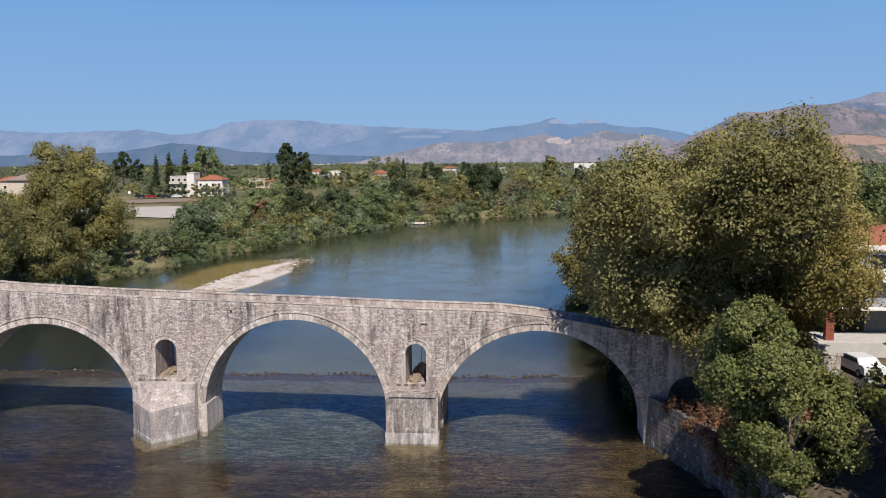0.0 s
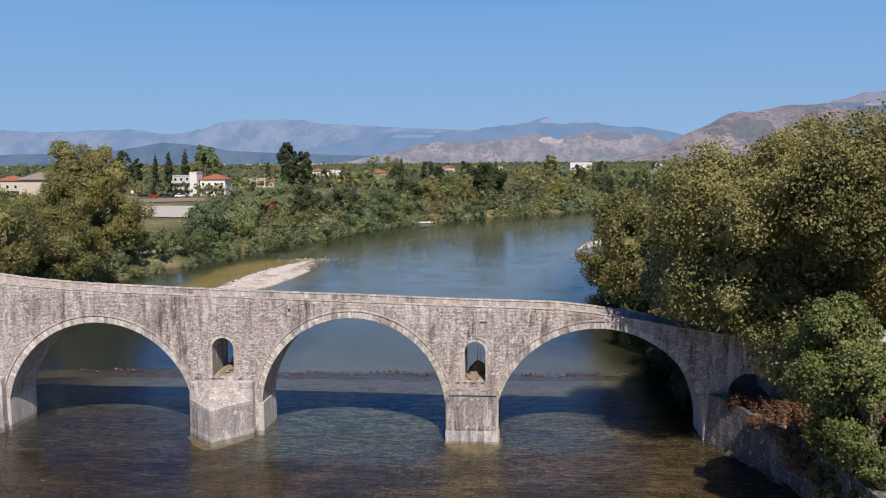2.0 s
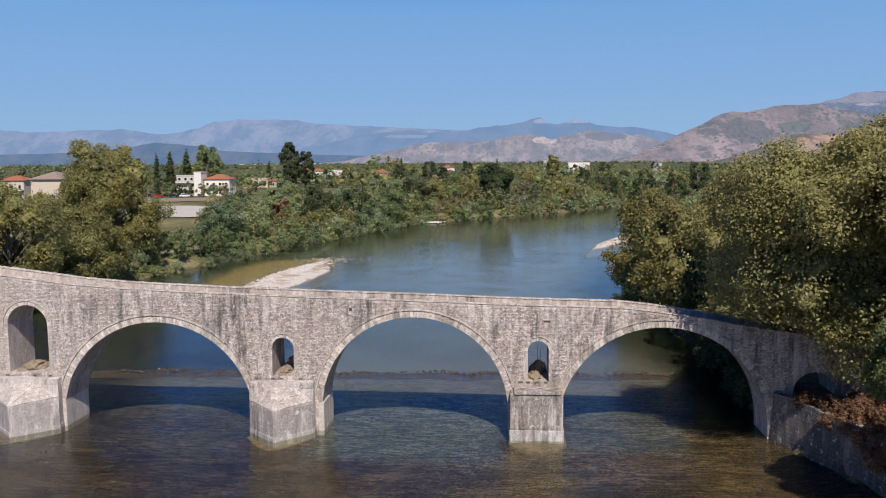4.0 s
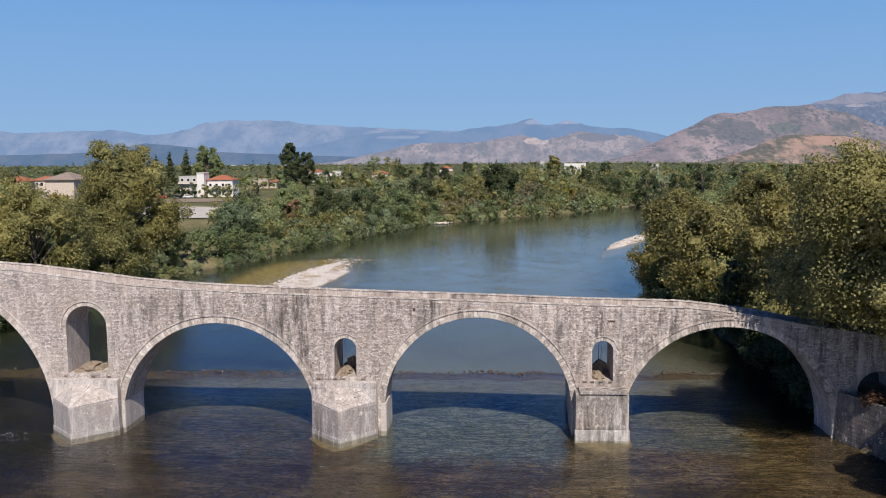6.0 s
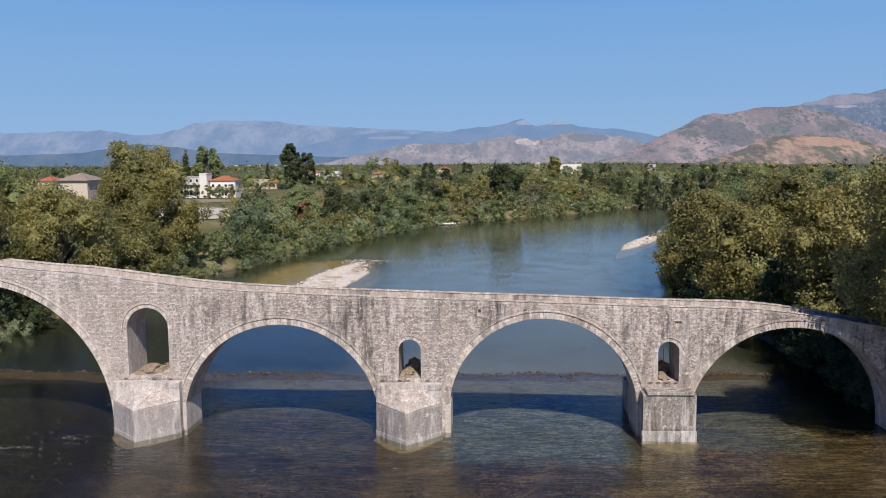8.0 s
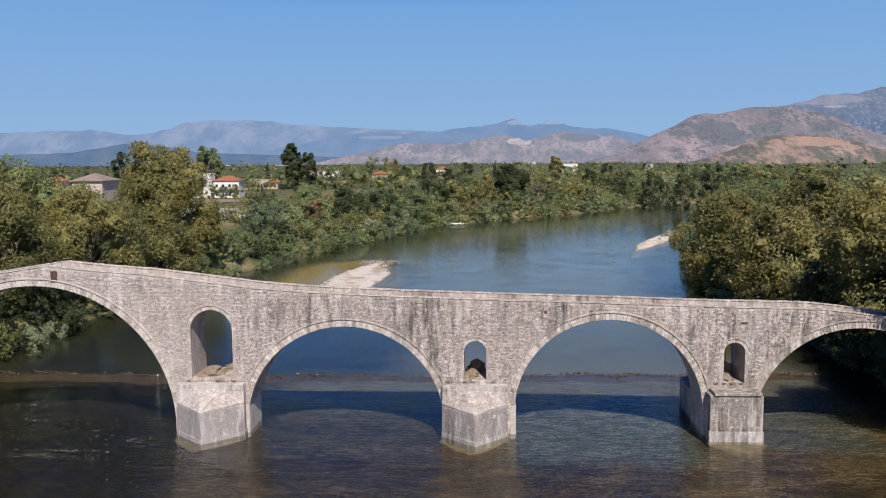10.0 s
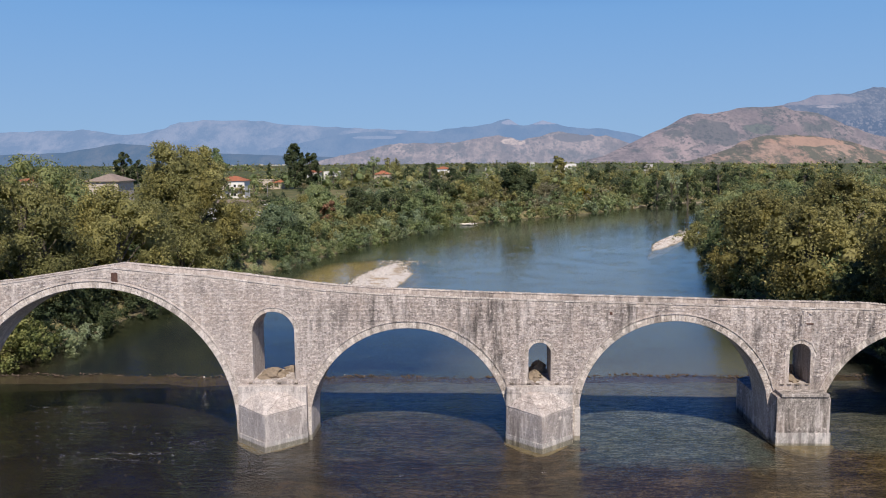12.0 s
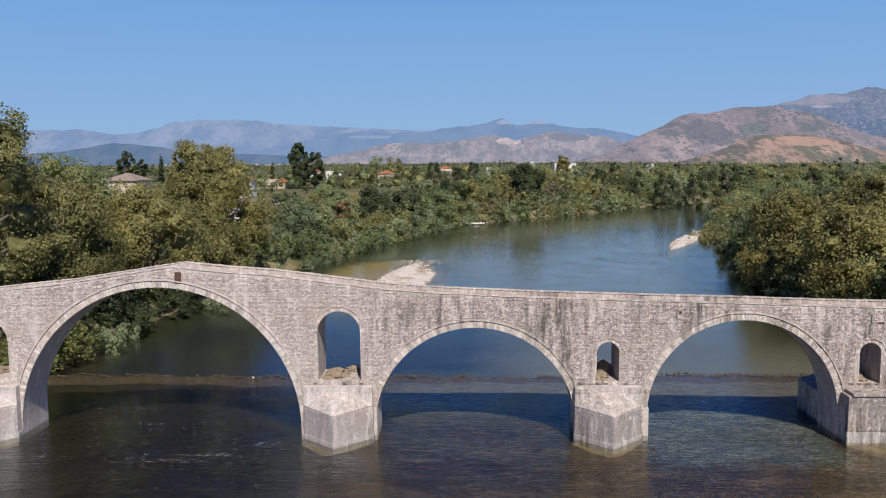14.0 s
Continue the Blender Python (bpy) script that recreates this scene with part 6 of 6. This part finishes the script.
# the house by the bridge's right end
def bridge_house():
    r = tagged(new("house"), "grey two-storey house with red tile roof and white slabs", "house")
    zf = 5.6
    part("wall", box_mesh("wall", 29.3, 44, 80, 92, zf + 2.9, zf + 8.2, M_GREYWALL), r)
    part("ground_floor", box_mesh("ground_floor", 32.2, 44, 82, 92, zf - 1, zf + 2.7, M_DARKWALL), r, "dark recessed porch wall")
    part("slab", box_mesh("slab", 28.6, 44.4, 79.2, 92.4, zf + 2.7, zf + 2.9, M_WHITE, 0.02), r, "white concrete slab edge")
    part("cornice", box_mesh("cornice", 28.7, 44.6, 79.4, 92.6, zf + 8.2, zf + 8.7, M_WHITE, 0.03), r, "white eaves band")
    part("roof", hip_roof(29.4, 44.2, 79.8, 92.2, zf + 8.6, zf + 10.2, 0.3), r, "red clay tile roof")
    part("balcony", box_mesh("balcony", 30.2, 40, 78.6, 79.99, zf + 5.4, zf + 6.5, M_WHITE, 0.03), r, "white balcony parapet")
    window_part(r, 31.6, 33.6, 80, zf + 6.4, zf + 7.9)
    window_part(r, 35.0, 37.0, 80, zf + 6.4, zf + 7.9)
    part("terrace", box_mesh("terrace", 26.4, 44, 77.2, 82.0, zf - 1.4, zf + 0.12, M_CONCRETE, 0.03), r, "pale concrete terrace")
    p = part("pillar", box_mesh("pillar", 27.3, 28.0, 78.0, 78.7, zf + 0.12, zf + 2.7, M_BRICK), r, "red brick pillar")
    rows = 14
    for k in range(rows):
        z0 = zf + 0.14 + k * 0.18
        me = box_mesh("brick", -0.37, 0.37, -0.37, 0.37, 0.0, 0.155, M_BRICK, 0.008)
        part("brick", me, p).location = (27.65, 78.35, z0)


bridge_house()


# ---- parking ground, kerb, cars, lamp ----
def slab_on_ground(name, label, pts, lift, mat_, cat):
    P = np.array(pts, float)
    cx, cy = P.mean(0)
    V, F = [], []
    n, rings = len(pts), 8
    for j in range(rings + 1):
        u = 1 - j / rings
        for x, y in P:
            px, py = cx + (x - cx) * u, cy + (y - cy) * u
            V.append((px, py, float(ground_height(np.array([px]), np.array([py]))[0]) + lift))
        if j:
            o = (j - 1) * n
            F += [(o + k, o + (k + 1) % n, o + n + (k + 1) % n, o + n + k) for k in range(n)]
    return tagged(new(name, mesh_from(name, V, F, mat_)), label, cat, kind="structure")


def ring_pts(cx, cy, a, b, turn, n=28):
    c, s = math.cos(radians(turn)), math.sin(radians(turn))
    return [(cx + a * math.cos(t) * c - b * math.sin(t) * s, cy + a * math.cos(t) * s + b * math.sin(t) * c) for t in np.linspace(0, 2 * math.pi, n, endpoint=False)]


slab_on_ground("parking_ground", "pale grey asphalt parking ground behind the trees", ring_pts(-126, 259, 23, 27, 20), 0.25, M_ASPHALT, "parking")
slab_on_ground("field", "strip of bare tan earth beyond the parking ground", ring_pts(-150, 322, 34, 16, 10), 0.22, M_EARTH, "field")
slab_on_ground("road", "pale dusty track behind the shrubs", ring_pts(-103, 305, 10, 14, 10), 0.25, M_CONCRETE, "track")


def car(label, x, y, turn, paint, z=None):
    if z is None:
        z = float(ground_height(np.array([x]), np.array([y]))[0]) + 0.25
    r = tagged(new("car"), label, "car", "parked cars")
    r.matrix_basis = pose(x, y, z, 0, 0, turn)
    L, W = 4.3, 1.75
    prof = [(-L / 2, 0.35), (-L / 2, 0.85), (-L / 2 + 0.25, 0.98), (-1.45, 1.02), (-0.95, 1.42), (0.75, 1.45), (1.35, 1.02), (L / 2 - 0.15, 0.85), (L / 2, 0.6), (L / 2, 0.35)]
    v, f = [], []
    for s in (-1, 1):
        for px, pz in prof:
            w = W / 2 * (0.86 if pz > 1.2 else 1.0)
            v.append((px, s * w, pz))
    n = len(prof)
    f = [tuple(range(n - 1, -1, -1)), tuple(range(n, 2 * n))] + [(i, (i + 1) % n, n + (i + 1) % n, n + i) for i in range(n)]
    part("body", mesh_from("body", v, f, paint), r)
    for s in (-1, 1):
        part("side_window", mesh_from("side_window", [(-1.3, s * 0.885, 1.06), (1.15, s * 0.885, 1.06), (0.68, s * 0.78, 1.38), (-0.9, s * 0.78, 1.38)], [(0, 1, 2, 3)], M_DARKGLASS), r)
    part("windscreen", mesh_from("windscreen", [(1.33, -0.78, 1.06), (1.33, 0.78, 1.06), (0.8, 0.68, 1.42), (0.8, -0.68, 1.42)], [(0, 1, 2, 3)], M_DARKGLASS), r)
    for px in (-1.35, 1.3):
        for s in (-1, 1):
            vv, ff = tube([(px, s * 0.70, 0.32), (px, s * 0.80, 0.32), (px, s * 0.885, 0.32)], [0.32, 0.32, 0.31], 16)
            wheel = part("wheel", mesh_from("wheel", vv, ff, M_TYRE), r)
            vv, ff = tube([(px, s * 0.87, 0.32), (px, s * 0.89, 0.32), (px, s * 0.895, 0.32)], [0.2, 0.2, 0.18], 12)
            part("rim", mesh_from("rim", vv, ff, M_STEEL), wheel)
    return r


car("red car parked by the houses", -161.5, 345, 5, M_CARRED)
car("dark blue car parked by the houses", -155.5, 346, 0, M_CARDARK)
car("dark car parked by the houses", -166.5, 346, 175, M_CARDARK)
car("white car parked by the houses", -150.5, 347, 10, M_CARWHITE)
car("white car parked under trees by the bridge", 25.9, 66.6, 100, M_CARWHITE, 5.65)
car("silver car parked under trees by the bridge", 24.2, 58.8, 80, M_CARSILVER, 5.65)


def lamp_post(x, y):
    z = float(ground_height(np.array([x]), np.array([y]))[0])
    r = tagged(new("street_lamp"), "thin grey street lamp post by the road", "street lamp")
    r.location = (x, y, z)
    v, f = tube([(0, 0, -0.3), (0, 0, 4), (0, 0, 8.0), (0.6, 0, 8.3), (1.3, 0, 8.35)], [0.11, 0.09, 0.07, 0.06, 0.05], 8)
    part("pole", mesh_from("pole", v, f, M_STEEL), r)
    part("lamp_head", box_mesh("lamp_head", 1.1, 1.8, -0.15, 0.15, 8.25, 8.42, M_STEEL, 0.03), r)


lamp_post(-168, 350)
lamp_post(-118, 330)
pole = tagged(new("utility_pole"), "wooden utility pole with a crossarm above the trees", "utility pole")
pole.location = (54.0, 190.0, float(ground_height(np.array([54.0]), np.array([190.0]))[0]))
v, f = tube([(0, 0, -0.4), (0, 0, 5.5), (0, 0, 11.5)], [0.16, 0.14, 0.11], 8)
part("post", mesh_from("post", v, f, M_BARK), pole)
part("crossarm", box_mesh("crossarm", -1.3, 1.3, -0.16, -0.10, 10.7, 10.9, M_BARK), pole)
for x in (-1.1, 0.0, 1.1):
    part("insulator", box_mesh("insulator", x - 0.07, x + 0.07, -0.18, -0.08, 10.9, 11.1, M_WHITE, 0.02), pole)
sign = tagged(new("road_sign"), "white rectangular road sign on a thin post", "sign")
sign.location = (-168.5, 340, float(ground_height(np.array([-168.5]), np.array([340.0]))[0]))
v, f = tube([(0, 0, -0.3), (0, 0, 1.5), (0, 0, 3.6)], [0.05, 0.05, 0.05], 8)
part("post", mesh_from("post", v, f, M_STEEL), sign)
part("board", box_mesh("board", -0.6, 0.6, -0.08, -0.04, 2.5, 3.7, M_WHITE), sign)

# single rubble stones of the face by the third arch
host = [o for o in bridge.children if o.name.split(".")[0] == "masonry"][0]
for r in near_stones:
    V, F = boxes_quads([r])
    part("stone", mesh_from("stone", V, F.tolist(), M_RUBBLE_ONE), host)
